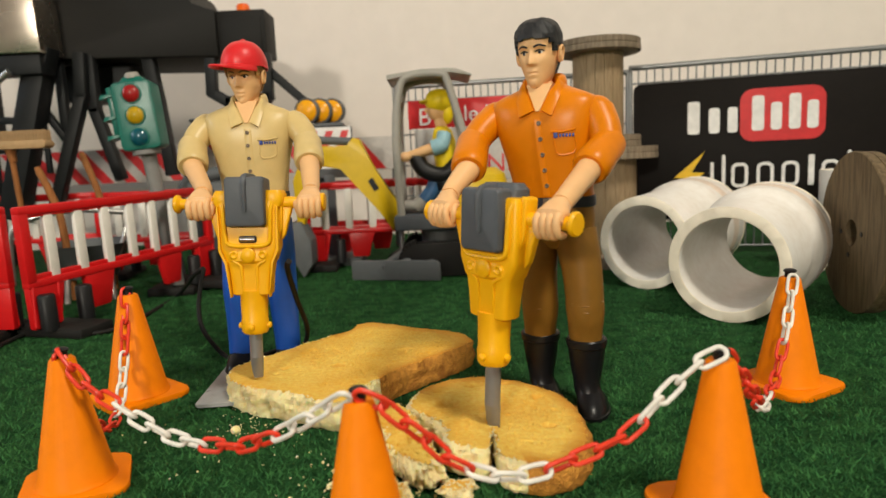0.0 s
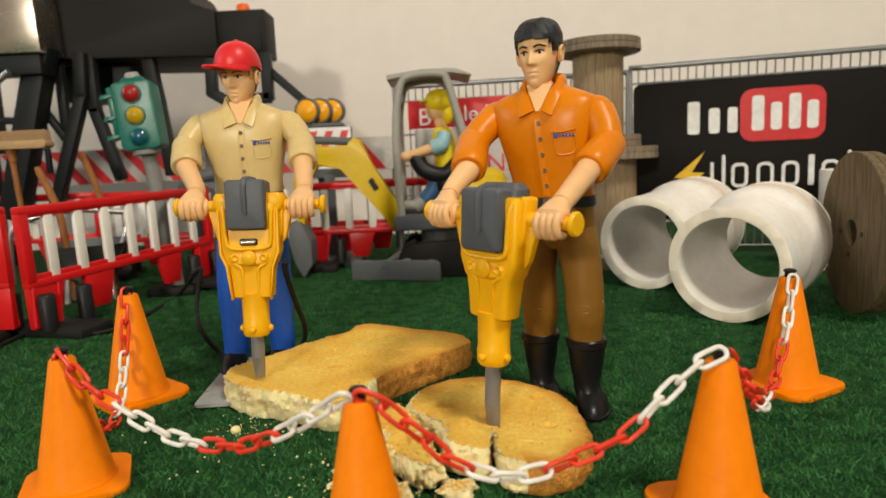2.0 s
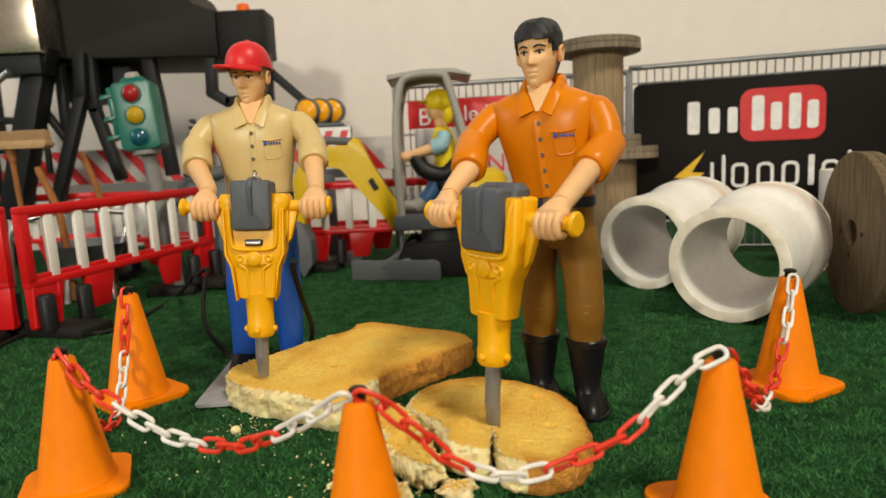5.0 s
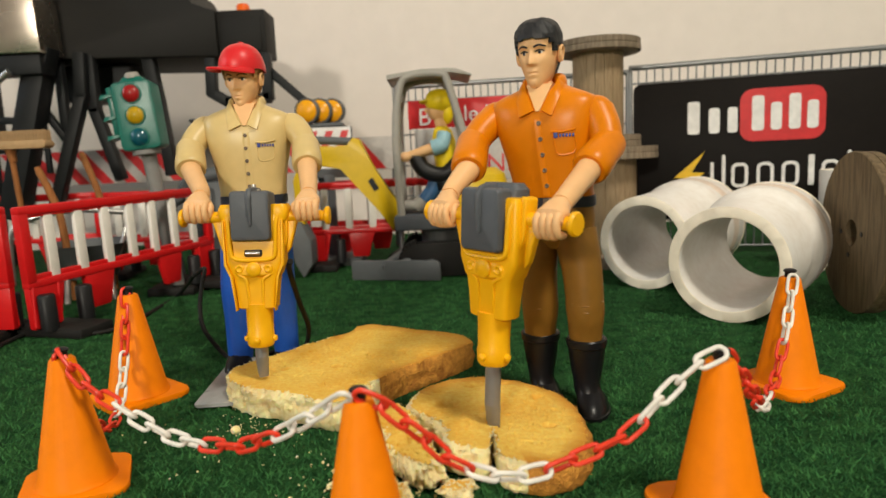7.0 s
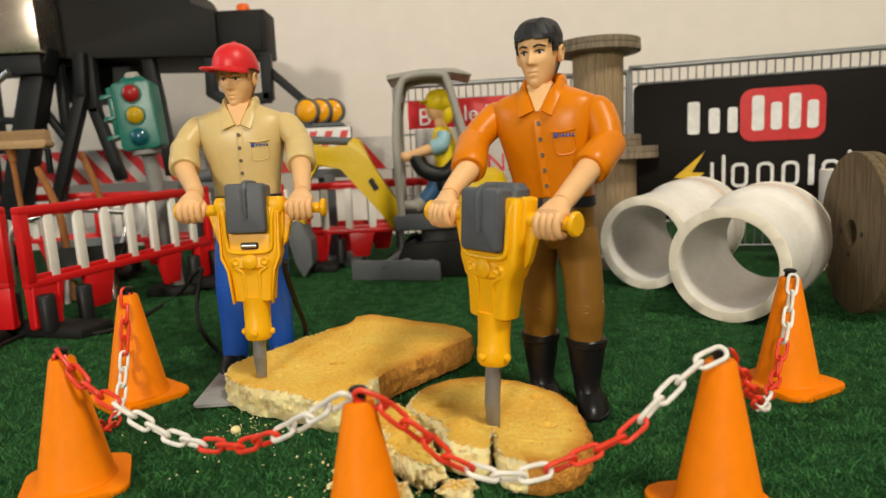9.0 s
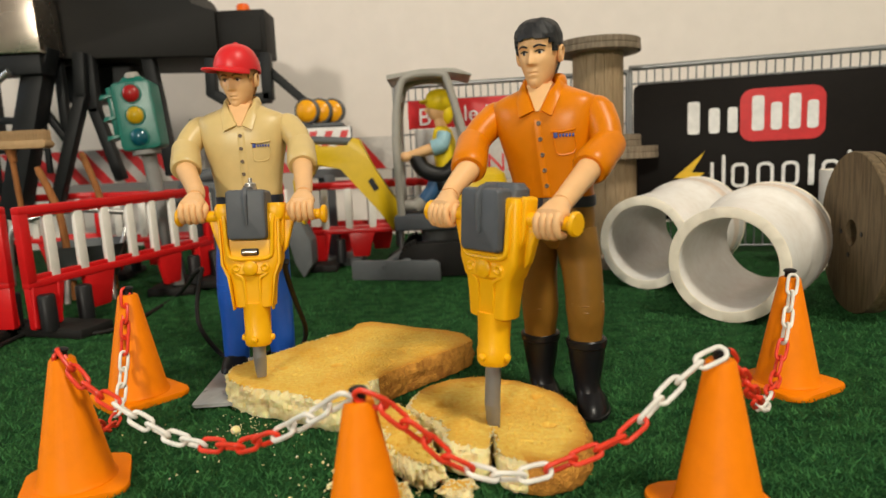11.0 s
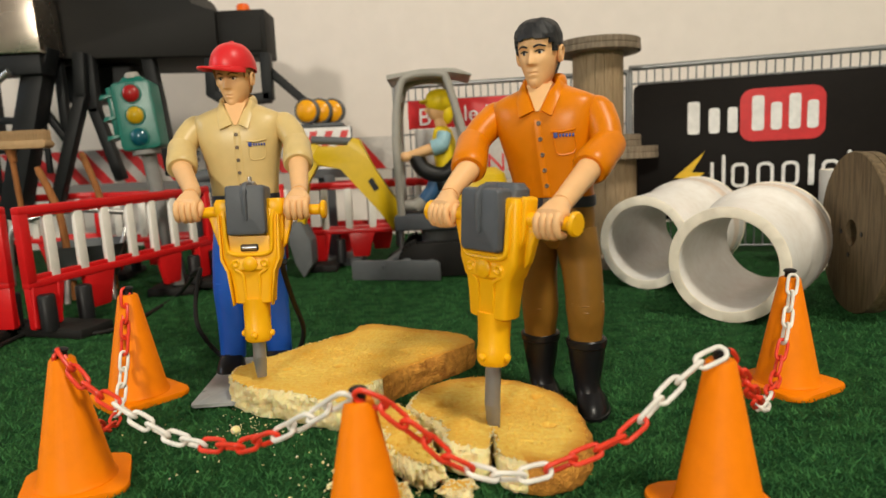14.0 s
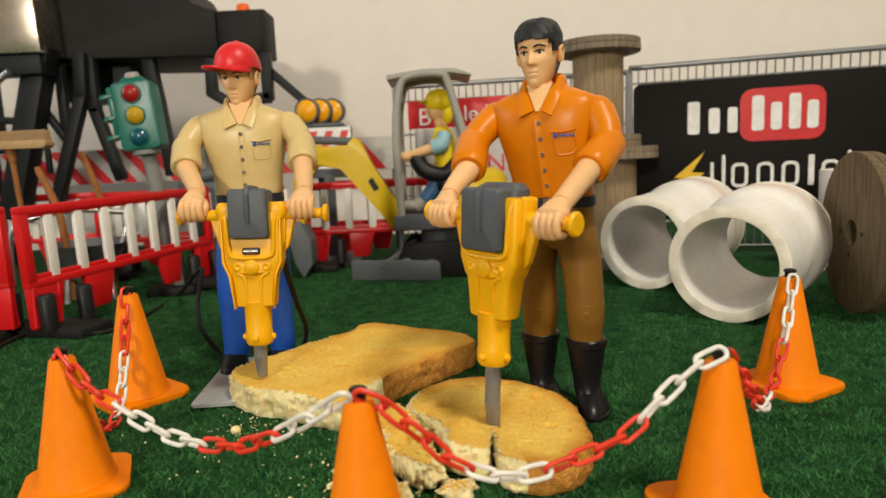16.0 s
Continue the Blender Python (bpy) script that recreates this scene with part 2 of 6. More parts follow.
def prism(bm, outline, y0, y1, mi=0, m=None, bevel=0.0):
    """Extrudes an (x, z) outline from y0 to y1."""
    before = len(bm.faces)
    tm = fresh()
    a = [tm.verts.new((x, y0, z)) for x, z in outline]
    b = [tm.verts.new((x, y1, z)) for x, z in outline]
    n = len(a)
    tm.faces.new(a)
    tm.faces.new(b[::-1])
    for i in range(n):
        tm.faces.new((a[i], b[i], b[(i + 1) % n], a[(i + 1) % n]))
    if bevel:
        bmesh.ops.bevel(tm, geom=tm.edges[:], offset=bevel, segments=2, profile=0.5, affect="EDGES")
    add(bm, tm, m or Matrix.Identity(4))
    faces_from(bm, before, mi)


def rounded(w, h, r, n=5):
    """A rounded rectangle centred on the origin."""
    out = []
    for cx, cz, a0 in ((w / 2 - r, h / 2 - r, 0), (-w / 2 + r, h / 2 - r, 90), (-w / 2 + r, -h / 2 + r, 180), (w / 2 - r, -h / 2 + r, 270)):
        for k in range(n + 1):
            a = radians(a0 + 90 * k / n)
            out.append((cx + r * math.cos(a), cz + r * math.sin(a)))
    return out


def oval(c, rx, ry, n=20, yaw=0.0, sq=2.0, tilt=0.0):
    """A level ring round c, from round (sq 2) to boxy (sq 4)."""
    out = []
    cy, sy = math.cos(radians(yaw)), math.sin(radians(yaw))
    for k in range(n):
        a = 2 * math.pi * k / n
        ca, sa = math.cos(a), math.sin(a)
        x = rx * math.copysign(abs(ca) ** (2 / sq), ca)
        y = ry * math.copysign(abs(sa) ** (2 / sq), sa)
        out.append(Vector((c[0] + x * cy - y * sy, c[1] + x * sy + y * cy, c[2] + y * tilt)))
    return out


def ball(bm, c, r, mi=0, seg=14, m=None):
    r = r if isinstance(r, (list, tuple)) else (r, r, r)
    before = len(bm.faces)
    tm = fresh()
    bmesh.ops.create_uvsphere(tm, u_segments=seg, v_segments=max(6, seg * 2 // 3), radius=1)
    add(bm, tm, Matrix.Translation(c) @ (m or Matrix.Identity(4)) @ Matrix.Diagonal((*r, 1)))
    faces_from(bm, before, mi)


def words(name, text, size, material, parent, x, y, z, label="", squeeze=1.0, depth=0.01):
    """Raised print in the built-in font, facing -y, turned into a mesh."""
    cu = bpy.data.curves.new(name, "FONT")
    cu.body, cu.size, cu.extrude, cu.align_x, cu.align_y = text, size * C, depth * C, "LEFT", "BOTTOM_BASELINE"
    tmp = bpy.data.objects.new(name, cu)
    me = bpy.data.meshes.new_from_object(tmp)
    bpy.data.objects.remove(tmp)
    me.materials.clear()
    me.materials.append(material)
    ob = new(name, me)
    ob.parent = parent
    ob.matrix_basis = pose(x * C, y * C, z * C, 90) @ Matrix.Diagonal((squeeze, 1, 1, 1))
    return tagged(ob, label) if label else ob


# ---- the room ----
def slab(name, c, s, material, label, kind="structure", category=""):
    bm = fresh()
    box(bm, c, s, 0)
    return tagged(part(name, bm, material, smooth=False), label, category or name.split("_")[0], kind=kind)


def felt_ground():
    bm = fresh()
    n = 90
    xs = [-150 + 300 * i / n for i in range(n + 1)]
    ys = [-110 + 174 * i / n for i in range(n + 1)]
    grid = [[bm.verts.new((x, y, 0)) for x in xs] for y in ys]
    for j in range(n):
        for i in range(n):
            bm.faces.new((grid[j][i], grid[j][i + 1], grid[j + 1][i + 1], grid[j + 1][i]))
    return tagged(part("ground", bm, FELT), "green needle-felt mat covering the whole tabletop", "ground", kind="structure")


def room():
    felt_ground()
    slab("wall_north", (0, 66, 110), (312, 4, 230), PLASTER, "cream plaster wall behind the toy site")
    slab("wall_south", (0, -112, 110), (312, 4, 230), PLASTER, "plain cream plaster wall of the room")
    bm = fresh()
    for c, size in (((-154, -74, 110), (4, 80, 230)), ((-154, 46, 110), (4, 44, 230)), ((-154, -5, 20.5), (4, 58, 51)), ((-154, -5, 159.5), (4, 58, 131))):
        box(bm, c, size, 0)
    tagged(part("wall_west", bm, PLASTER, smooth=False), "cream plaster wall with a window opening", "wall", kind="structure")
    w = tagged(new("window_1"), "white framed window in the plaster wall", "window", kind="structure")
    for c, size in (((-153, -33, 70), (3, 2, 48)), ((-153, 23, 70), (3, 2, 48)), ((-153, -5, 47), (3, 54, 2)), ((-153, -5, 93), (3, 54, 2))):
        bm = fresh()
        box(bm, c, size, 0.2)
        part("window_frame", bm, CEILING, w)
    slab("wall_east", (154, -23, 110), (4, 182, 230), PLASTER, "plain cream plaster wall of the room")
    slab("ceiling", (0, -23, 228), (312, 182, 4), CEILING, "plain white painted ceiling")


room()


def felt_fibres():
    """Short upright fibres over the nearer felt."""
    rng = np.random.default_rng(3)
    n = 110000
    y = 8.5 + 36 * rng.random(n) ** 1.7
    x = (rng.random(n) * 2 - 1) * (0.74 * y + 1.5)
    a = rng.random(n) * 2 * np.pi
    h = 0.05 + 0.10 * rng.random(n)
    w = 0.014 + 0.014 * rng.random(n)
    lx, ly = rng.normal(0, 0.09, n), rng.normal(0, 0.09, n)
    co = np.zeros((n, 3, 3))
    co[:, 0] = np.stack([x - np.cos(a) * w, y - np.sin(a) * w, np.full(n, -0.005)], 1)
    co[:, 1] = np.stack([x + np.cos(a) * w, y + np.sin(a) * w, np.full(n, -0.005)], 1)
    co[:, 2] = np.stack([x + lx, y + ly, h], 1)
    me = bpy.data.meshes.new("mesh")
    me.from_pydata((co.reshape(-1, 3) * C).tolist(), [], np.arange(3 * n).reshape(-1, 3).tolist())
    me.materials.append(FIBRE)
    tagged(new("felt_fibres", me), "short green felt fibres of the mat", "felt", kind="stuff")


felt_fibres()


# ---- traffic cones and their chain ----
def cone():
    t = thing("traffic_cone", "orange plastic toy traffic cone with square foot", "traffic cone", "cones round the hole")
    bm = fresh()
    lathe(bm, [(0.86, 0.14), (0.86, 0.18), (0.80, 0.25), (0.265, 3.00), (0.225, 3.04), (0.02, 3.04)], 40)
    part("cone_body", bm, ORANGE, t)
    bm = fresh()
    base = rounded(2.22, 2.22, 0.40, 7)
    prism(bm, base, 0.0, 0.16, m=rot(90))
    bmesh.ops.bevel(bm, geom=[e for e in bm.edges if abs(e.verts[0].co.z - e.verts[1].co.z) < 1e-4], offset=0.05, segments=2, profile=0.5, affect="EDGES")
    ob = part("foot", bm, ORANGE, t)
    ob.location.z = 0.0
    bm = fresh()
    lathe(bm, [(0.13, 3.02), (0.13, 3.17), (0.16, 3.19), (0.165, 3.22), (0.12, 3.26), (0.02, 3.27)], 20)
    part("nail_head", bm, BLACK_PLASTIC, t, "black round pin holding the chain")
    return t


CONES = [(10.43, 18.75, 28), (5.07, 11.46, 4), (-8.65, 13.9, 24), (-1.56, 10.48, 8), (-9.89, 19.6, -40)]
first = cone()
first.scale = (1.07,) * 3
first.location, first.rotation_euler = (9.97 * C, 18.1 * C, 0), (0, 0, radians(CONES[0][2]))
for x, y, a in CONES[1:]:
    size = {5.07: 1.03, -9.89: 1.1}.get(x, 1.0)
    copy_thing(first, pose(x * C, y * C, 0, 0, 0, a)).scale = (size, size, size)


def chain():
    t = thing("plastic_chain", "red and white plastic link chain strung between the cones", "chain", kind="")
    lm = {}
    for key, material in (("red", CHAIN_RED), ("white", CHAIN_WHITE)):
        bm = fresh()
        ring = []
        L, Wd, r = 0.30, 0.175, 0.047
        for k in range(20):
            a = 2 * math.pi * k / 20
            ring.append((math.cos(a) * Wd / 1.35 + 0, math.sin(a) * Wd / 1.35 + math.copysign(L - Wd / 1.35, math.sin(a)) * min(1, abs(math.sin(a)) * 3), 0))
        rings = []
        for k in range(20):
            p, q = Vector(ring[k]), Vector(ring[(k + 1) % 20]) - Vector(ring[k - 1])
            q.normalize()
            s = Vector((0, 0, 1)).cross(q)
            rings.append([p + s * r * math.cos(a) + Vector((0, 0, 1)) * r * math.sin(a) for a in (2 * math.pi * j / 8 for j in range(8))])
        loft(bm, rings, 0, False, True)
        lm[key] = mesh_of(bm, material)

    def hang(a, b, low, k=24, shift=0.5, power=2.0):
        """A sagging line from a to b; low: height of its lowest point."""
        out = []
        a, b = Vector(a), Vector(b)
        mid = a.lerp(b, shift)
        mid.z = low
        for i in range(k + 1):
            u = i / k
            p = a.lerp(b, u)
            za, zb = a.z, b.z
            v = u / shift if u < shift else (1 - u) / (1 - shift)
            top = za if u < shift else zb
            p.z = low + (top - low) * (1 - v) ** power
            out.append(p)
        return out

    RL, LF = [(x, y - 0.12, z) for (x, y, a), z in ((CONES[4], 3.5), (CONES[2], 3.14))]
    runs = [
        (hang(RL, LF, 0.25, shift=0.45), "rrrrwwwwrrrrwwwrrrr"),
        (smooth_path([(-8.61, 13.78, 3.21), (-7.95, 13.47, 2.54), (-7.12, 13.09, 2.18), (-6.4, 12.75, 1.89), (-5.47, 12.3, 1.67), (-4.37, 11.76, 1.73), (-3.71, 11.41, 1.93), (-2.94, 11.0, 2.34), (-2.34, 10.66, 2.74), (-1.74, 10.3, 3.17)], 6), "rrrrwwwwwrrrrwwwww"),
        (smooth_path([(-1.55, 10.3, 3.18), (-1.19, 10.36, 2.99), (-0.8, 10.43, 2.61), (-0.39, 10.5, 2.21), (-0.01, 10.56, 1.82), (0.48, 10.64, 1.54), (1.03, 10.72, 1.39), (1.6, 10.81, 1.42), (2.13, 10.88, 1.56), (2.66, 10.96, 1.72), (3.25, 11.05, 1.98), (3.74, 11.11, 2.45), (4.22, 11.18, 2.87), (4.66, 11.25, 3.17), (5.04, 11.3, 3.31)], 5), "rrrrrwwwwrrrrwwwww"),
        ([Vector(p) for p in smooth_path([(5.17, 11.5, 3.22), (6.1, 12.5, 2.2), (7.2, 14.1, 1.05), (8.1, 15.5, 0.85), (8.6, 16.2, 0.85), (8.9, 16.6, 1.15), (9.28, 17.0, 1.85), (9.6, 17.4, 2.55), (9.88, 17.75, 3.33)], 6)], "rrrrrrrwwwwrrrrrwwwww"),
    ]
    for path, colours in runs:
        dist = [0.0]
        for p, q in zip(path, path[1:]):
            dist.append(dist[-1] + (q - p).length)
        n = max(4, round(dist[-1] / 0.49))
        for i in range(n):
            d = (i + 0.5) / n * dist[-1]
            j = max(k for k in range(len(dist)) if dist[k] <= d)
            j = min(j, len(path) - 2)
            u = (d - dist[j]) / (dist[j + 1] - dist[j])
            p = path[j].lerp(path[j + 1], u)
            way = (path[j + 1] - path[j]).normalized()
            c = colours[min(len(colours) - 1, int(i * len(colours) / n))]
            ob = new("link", lm["red" if c == "r" else "white"])
            ob.parent = t
            q = way.to_track_quat("Y", "Z").to_matrix().to_4x4()
            ob.matrix_basis = Matrix.Translation(p * C) @ q @ rot(0, (40 if i % 2 else -50) + random.uniform(-14, 14), 0)
    return t


chain()


# ---- bread ----
def bread_slab(name, outline, thick, side_mats, top_seed, pits, rings=60, n=340, rough_side=0.075, inset0=0.07):
    """A slice from a closed outline; side_mats(angle) picks crust or crumb."""
    pts = [Vector((x, y, 0)) for x, y in outline]
    loop = smooth_path(pts + [pts[0]], 12)[:-1]
    acc = [0.0]
    for a, b in zip(loop, loop[1:] + loop[:1]):
        acc.append(acc[-1] + (b - a).length)
    even = []
    for k in range(n):
        d = acc[-1] * k / n
        j = max(i for i in range(len(loop)) if acc[i] <= d)
        even.append(loop[j].lerp(loop[(j + 1) % len(loop)], (d - acc[j]) / max(1e-6, acc[j + 1] - acc[j])))
    mid = sum(even, Vector()) / n
    bm = fresh()
    brown = bm.verts.layers.float.new("browning")
    off = Vector((top_seed * 7.3, top_seed * 3.1, 0))
    rows = []
    layers = 11
    for j in range(layers):
        z = thick * (0.02 + 0.96 * j / (layers - 1))
        row = []
        for k, p in enumerate(even):
            d = (p - mid).normalized()
            w = noise.noise(Vector((p.x * 3, p.y * 3, z * 4)) + off) * rough_side + noise.noise(Vector((p.x * 11, p.y * 11, z * 12)) + off) * rough_side * 0.6
            torn = side_mats(p, mid) == 1
            if torn:
                w = w * 1.2 - 0.16 * max(0, noise.noise(Vector((p.x * 5, p.y * 5, z * 6)) + off) - 0.12) + 0.05 * noise.noise(Vector((p.x * 21, p.y * 21, z * 22)) + off)
            inset = inset0 * abs(2 * j / (layers - 1) - 1) ** (6 if torn else 3)
            row.append(bm.verts.new(p + d * (w - inset) + Vector((0, 0, z))))
            row[-1][brown] = 0.1 if torn else 0.85
        rows.append(row)
    for j in range(layers - 1):
        for k in range(n):
            f = bm.faces.new((rows[j][k], rows[j][(k + 1) % n], rows[j + 1][(k + 1) % n], rows[j + 1][k]))
            p = even[k]
            f.material_index = side_mats(p, mid)
    bm.faces.new(rows[0][::-1]).material_index = 1
    last = rows[-1]
    for r in range(1, rings + 1):
        s = 1 - r / rings
        cur = []
        for k in range(n):
            q = rows[-1][k].co
            p = mid + (Vector((q.x, q.y, 0)) - mid) * s
            h = 0.035 * noise.noise(Vector((p.x * 0.9, p.y * 0.9, 5)) + off) + 0.012 * noise.noise(Vector((p.x * 9, p.y * 9, 2)) + off)
            h -= 0.22 * max(0, noise.noise(Vector((p.x * 9, p.y * 9, 4)) + off) - 0.34)
            h -= 0.30 * max(0, noise.noise(Vector((p.x * 6.5, p.y * 6.5, 9)) + off) - 0.40)
            darken = max(0.0, 1 - r / (13 + 9 * noise.noise(Vector((p.x * 1.1, p.y * 1.1, 7)) + off))) if side_mats(even[k], mid) == 2 else 0.0
            darken = 0.85 * darken + 0.30 * max(0, noise.noise(Vector((p.x * 0.7, p.y * 0.7, 11)) + off))
            for x, y, rx, ry, dep in pits:
                e = ((p.x - x) / (0.75 * rx)) ** 2 + ((p.y - y) / (0.75 * ry)) ** 2
                if e < 1.6:
                    h -= 1.5 * dep * max(0, 1 - e / 1.6) ** 1.5
                    # the pits get a browner tint as well, stronger the deeper they are
                    darken = max(darken, min(1.0, 2.2 * dep) * max(0, 1 - e / 1.6))
            edge = min(1, (1 - s) * 5)
            if r == rings:
                cur = None
                break
            cur.append(bm.verts.new((p.x, p.y, thick + h * edge)))
            cur[-1][brown] = darken
        if cur is None:
            v = bm.verts.new((mid.x, mid.y, thick))
            for k in range(n):
                bm.faces.new((last[k], last[(k + 1) % n], v)).material_index = 0
            break
        for k in range(n):
            bm.faces.new((last[k], last[(k + 1) % n], cur[(k + 1) % n], cur[k])).material_index = 0
        last = cur
    # loose grains clinging to the rim
    rng = random.Random(int(top_seed * 10))
    for _ in range(int(n * 2.2)):
        k = rng.randrange(n)
        j = rng.choice((layers - 1, layers - 1, layers - 2, rng.randrange(layers)))
        kind = side_mats(even[k], mid)
        size = rng.uniform(0.006, 0.016 if kind == 2 else 0.042)
        base = rows[j][k].co
        before = len(bm.faces)
        tm = fresh()
        bmesh.ops.create_icosphere(tm, subdivisions=1, radius=size)
        for v in tm.verts:
            v.co *= rng.uniform(0.65, 1.3)
        add(bm, tm, Matrix.Translation(base + Vector((rng.gauss(0, 0.02), rng.gauss(0, 0.02), rng.gauss(0, 0.012)))))
        faces_from(bm, before, kind if j < layers - 1 or rng.random() < 0.5 else 0)
    t = new(name)
    for i, (piece, material, label) in enumerate((("toasted_face", TOAST, ""), ("crumb_side", CRUMB, "torn pale crumb"), ("crust", CRUST, "brown baked crust"))):
        own = bm.copy()
        bmesh.ops.delete(own, geom=[f for f in own.faces if f.material_index != i], context="FACES")
        if own.faces:
            for f in own.faces:
                f.material_index = 0
            part(piece, own, material, t, label)
        else:
            own.free()
    bm.free()
    return t


def toast_slice():
    """The piece under the tan worker's breaker; its origin is at its front edge."""
    def sides(p, mid):
        return 2 if p.x - mid.x > 1.0 and p.y < mid.y + 2.5 or p.y > mid.y + 2.4 else 1
    out = [(-2.1, 2.6), (-2.05, 1.7), (-1.2, 0.75), (0.0, 0.15), (1.3, -0.65), (1.8, -0.7), (2.2, 0.2), (2.9, 1.3), (3.9, 2.4), (5.25, 3.8), (5.5, 4.5), (4.85, 5.55), (3.4, 6.4), (2.0, 7.25), (1.3, 7.2), (1.12, 6.5), (0.55, 5.8), (-0.3, 4.95), (-1.0, 4.0), (-1.65, 3.3)]
    ob = bread_slab("toast_slice", out, 0.88, sides, 1.0, [(1.23, 2.26, 0.26, 0.20, 0.45), (0.1, 4.0, 0.2, 0.16, 0.12), (-0.4, 2.2, 0.2, 0.15, 0.14), (3.2, 3.6, 0.3, 0.2, 0.12), (2.6, 4.6, 0.25, 0.2, 0.1)])
    place(ob, -4.7, 16.8, 0.02)
    return tagged(ob, "broken slice of golden toasted bread lying on green felt", "bread")


def round_bread():
    def sides(p, mid):
        return 1 if p.x < -0.5 and p.y < 1.9 or p.x < 1.15 and p.y < -0.3 else 2
    out = [(2.88, -0.5), (2.81, 0.58), (2.46, 1.6), (1.76, 2.38), (1.04, 2.83), (0.41, 3.03), (-0.38, 2.88), (-1.09, 2.35), (-1.42, 1.63), (-1.55, 0.95), (-1.19, 0.33), (-0.8, -0.25), (-0.64, -0.6), (-0.6, -1.1), (-0.42, -1.5), (0.0, -1.78), (0.34, -1.86),
           (0.43, -1.65), (0.47, -1.25), (0.55, -0.75), (0.58, -1.3), (0.60, -1.8), (0.72, -2.3), (1.38, -2.6), (2.25, -2.4), (2.72, -1.55)]
    ob = bread_slab("round_bread", out, 0.78, sides, 2.0, [(0.3, 2.2, 0.35, 0.16, 0.16), (1.9, 1.1, 0.22, 0.14, 0.16), (-0.7, 1.9, 0.25, 0.2, 0.15), (1.9, -0.7, 0.25, 0.15, 0.12), (2.2, 0.2, 0.12, 0.12, 0.16), (-0.5, 0.9, 0.4, 0.25, 0.12), (1.2, 2.2, 0.3, 0.12, 0.12)], inset0=0.15)
    place(ob, 0.38, 14.9, 0.02)
    tagged(ob, "round slice of golden toasted bread, cracked and broken open", "bread")
    chunks = [
        ([(-1.0, 0.9), (-0.75, 1.5), (-0.35, 1.5), (-0.02, 0.95), (0.30, 0.30), (0.42, -0.3), (0.55, -0.85), (0.78, -1.25), (0.35, -1.5), (-0.2, -1.1), (-0.65, -0.15)], 0.64, 3.0, (-0.95, 14.3), 6),
        ([(-0.55, 0.4), (-0.1, 0.48), (0.3, 0.16), (0.4, -0.25), (0.15, -0.5), (-0.3, -0.4), (-0.6, 0.0)], 0.42, 4.0, (-1.25, 12.3), 0),
        ([(-0.5, 0.3), (0.0, 0.5), (0.45, 0.2), (0.35, -0.4), (-0.15, -0.5), (-0.5, -0.1)], 0.42, 5.0, (-2.05, 13.1), 0),
        ([(-0.3, 0.25), (0.1, 0.3), (0.35, 0.05), (0.2, -0.25), (-0.2, -0.2)], 0.25, 6.0, (0.1, 12.55), 0),
    ]
    for out, th, seed, (x, y), nod in chunks:
        ob = bread_slab("bread_chunk", out, th, lambda p, mid: 1, seed, [], 24, 190, 0.20, 0.14)
        place(ob, x, y, 0.02 + 0.12 * (nod > 0), nod, 0, 0)
        tagged(ob, "torn chunk of pale toasted bread on green felt", "bread", "broken bread chunks")


toast_slice_ob = toast_slice()
round_bread()


def crumbs():
    rng = random.Random(4)
    bm = fresh()
    for _ in range(330):
        zone = rng.random()
        if zone < 0.40:
            x, y, s = rng.gauss(-5.4, 0.8), rng.gauss(16.9, 0.8), rng.uniform(0.008, 0.028)
        elif zone < 0.8:
            x, y, s = rng.gauss(-1.6, 0.9), rng.gauss(13.6, 1.0), rng.uniform(0.010, 0.045)
        else:
            x, y, s = rng.uniform(-9, 4), rng.uniform(12, 19), rng.uniform(0.015, 0.035)
        ball(bm, (x, y, s * 0.6), (s * rng.uniform(0.7, 1.4), s * rng.uniform(0.7, 1.4), s * 0.8), seg=6, m=rot(0, 0, rng.uniform(0, 180)))
    for x, y, s in ((1.05, 11.75, 0.2), (-5.8, 16.4, 0.13), (-2.15, 12.9, 0.14), (-0.1, 12.1, 0.16)):
        ball(bm, (x, y, s * 0.7), (s * 1.1, s, s * 0.9), seg=8)
    for v in bm.verts:
        v.co += Vector((noise.noise(v.co * 14), noise.noise(v.co * 14 + Vector((5, 0, 0))), 0)) * 0.03
        v.co.z = max(0.0, v.co.z)
    tagged(part("bread_crumbs", bm, CRUMB), "scattered pale bread crumbs on the green felt", "crumbs", kind="stuff")


crumbs()


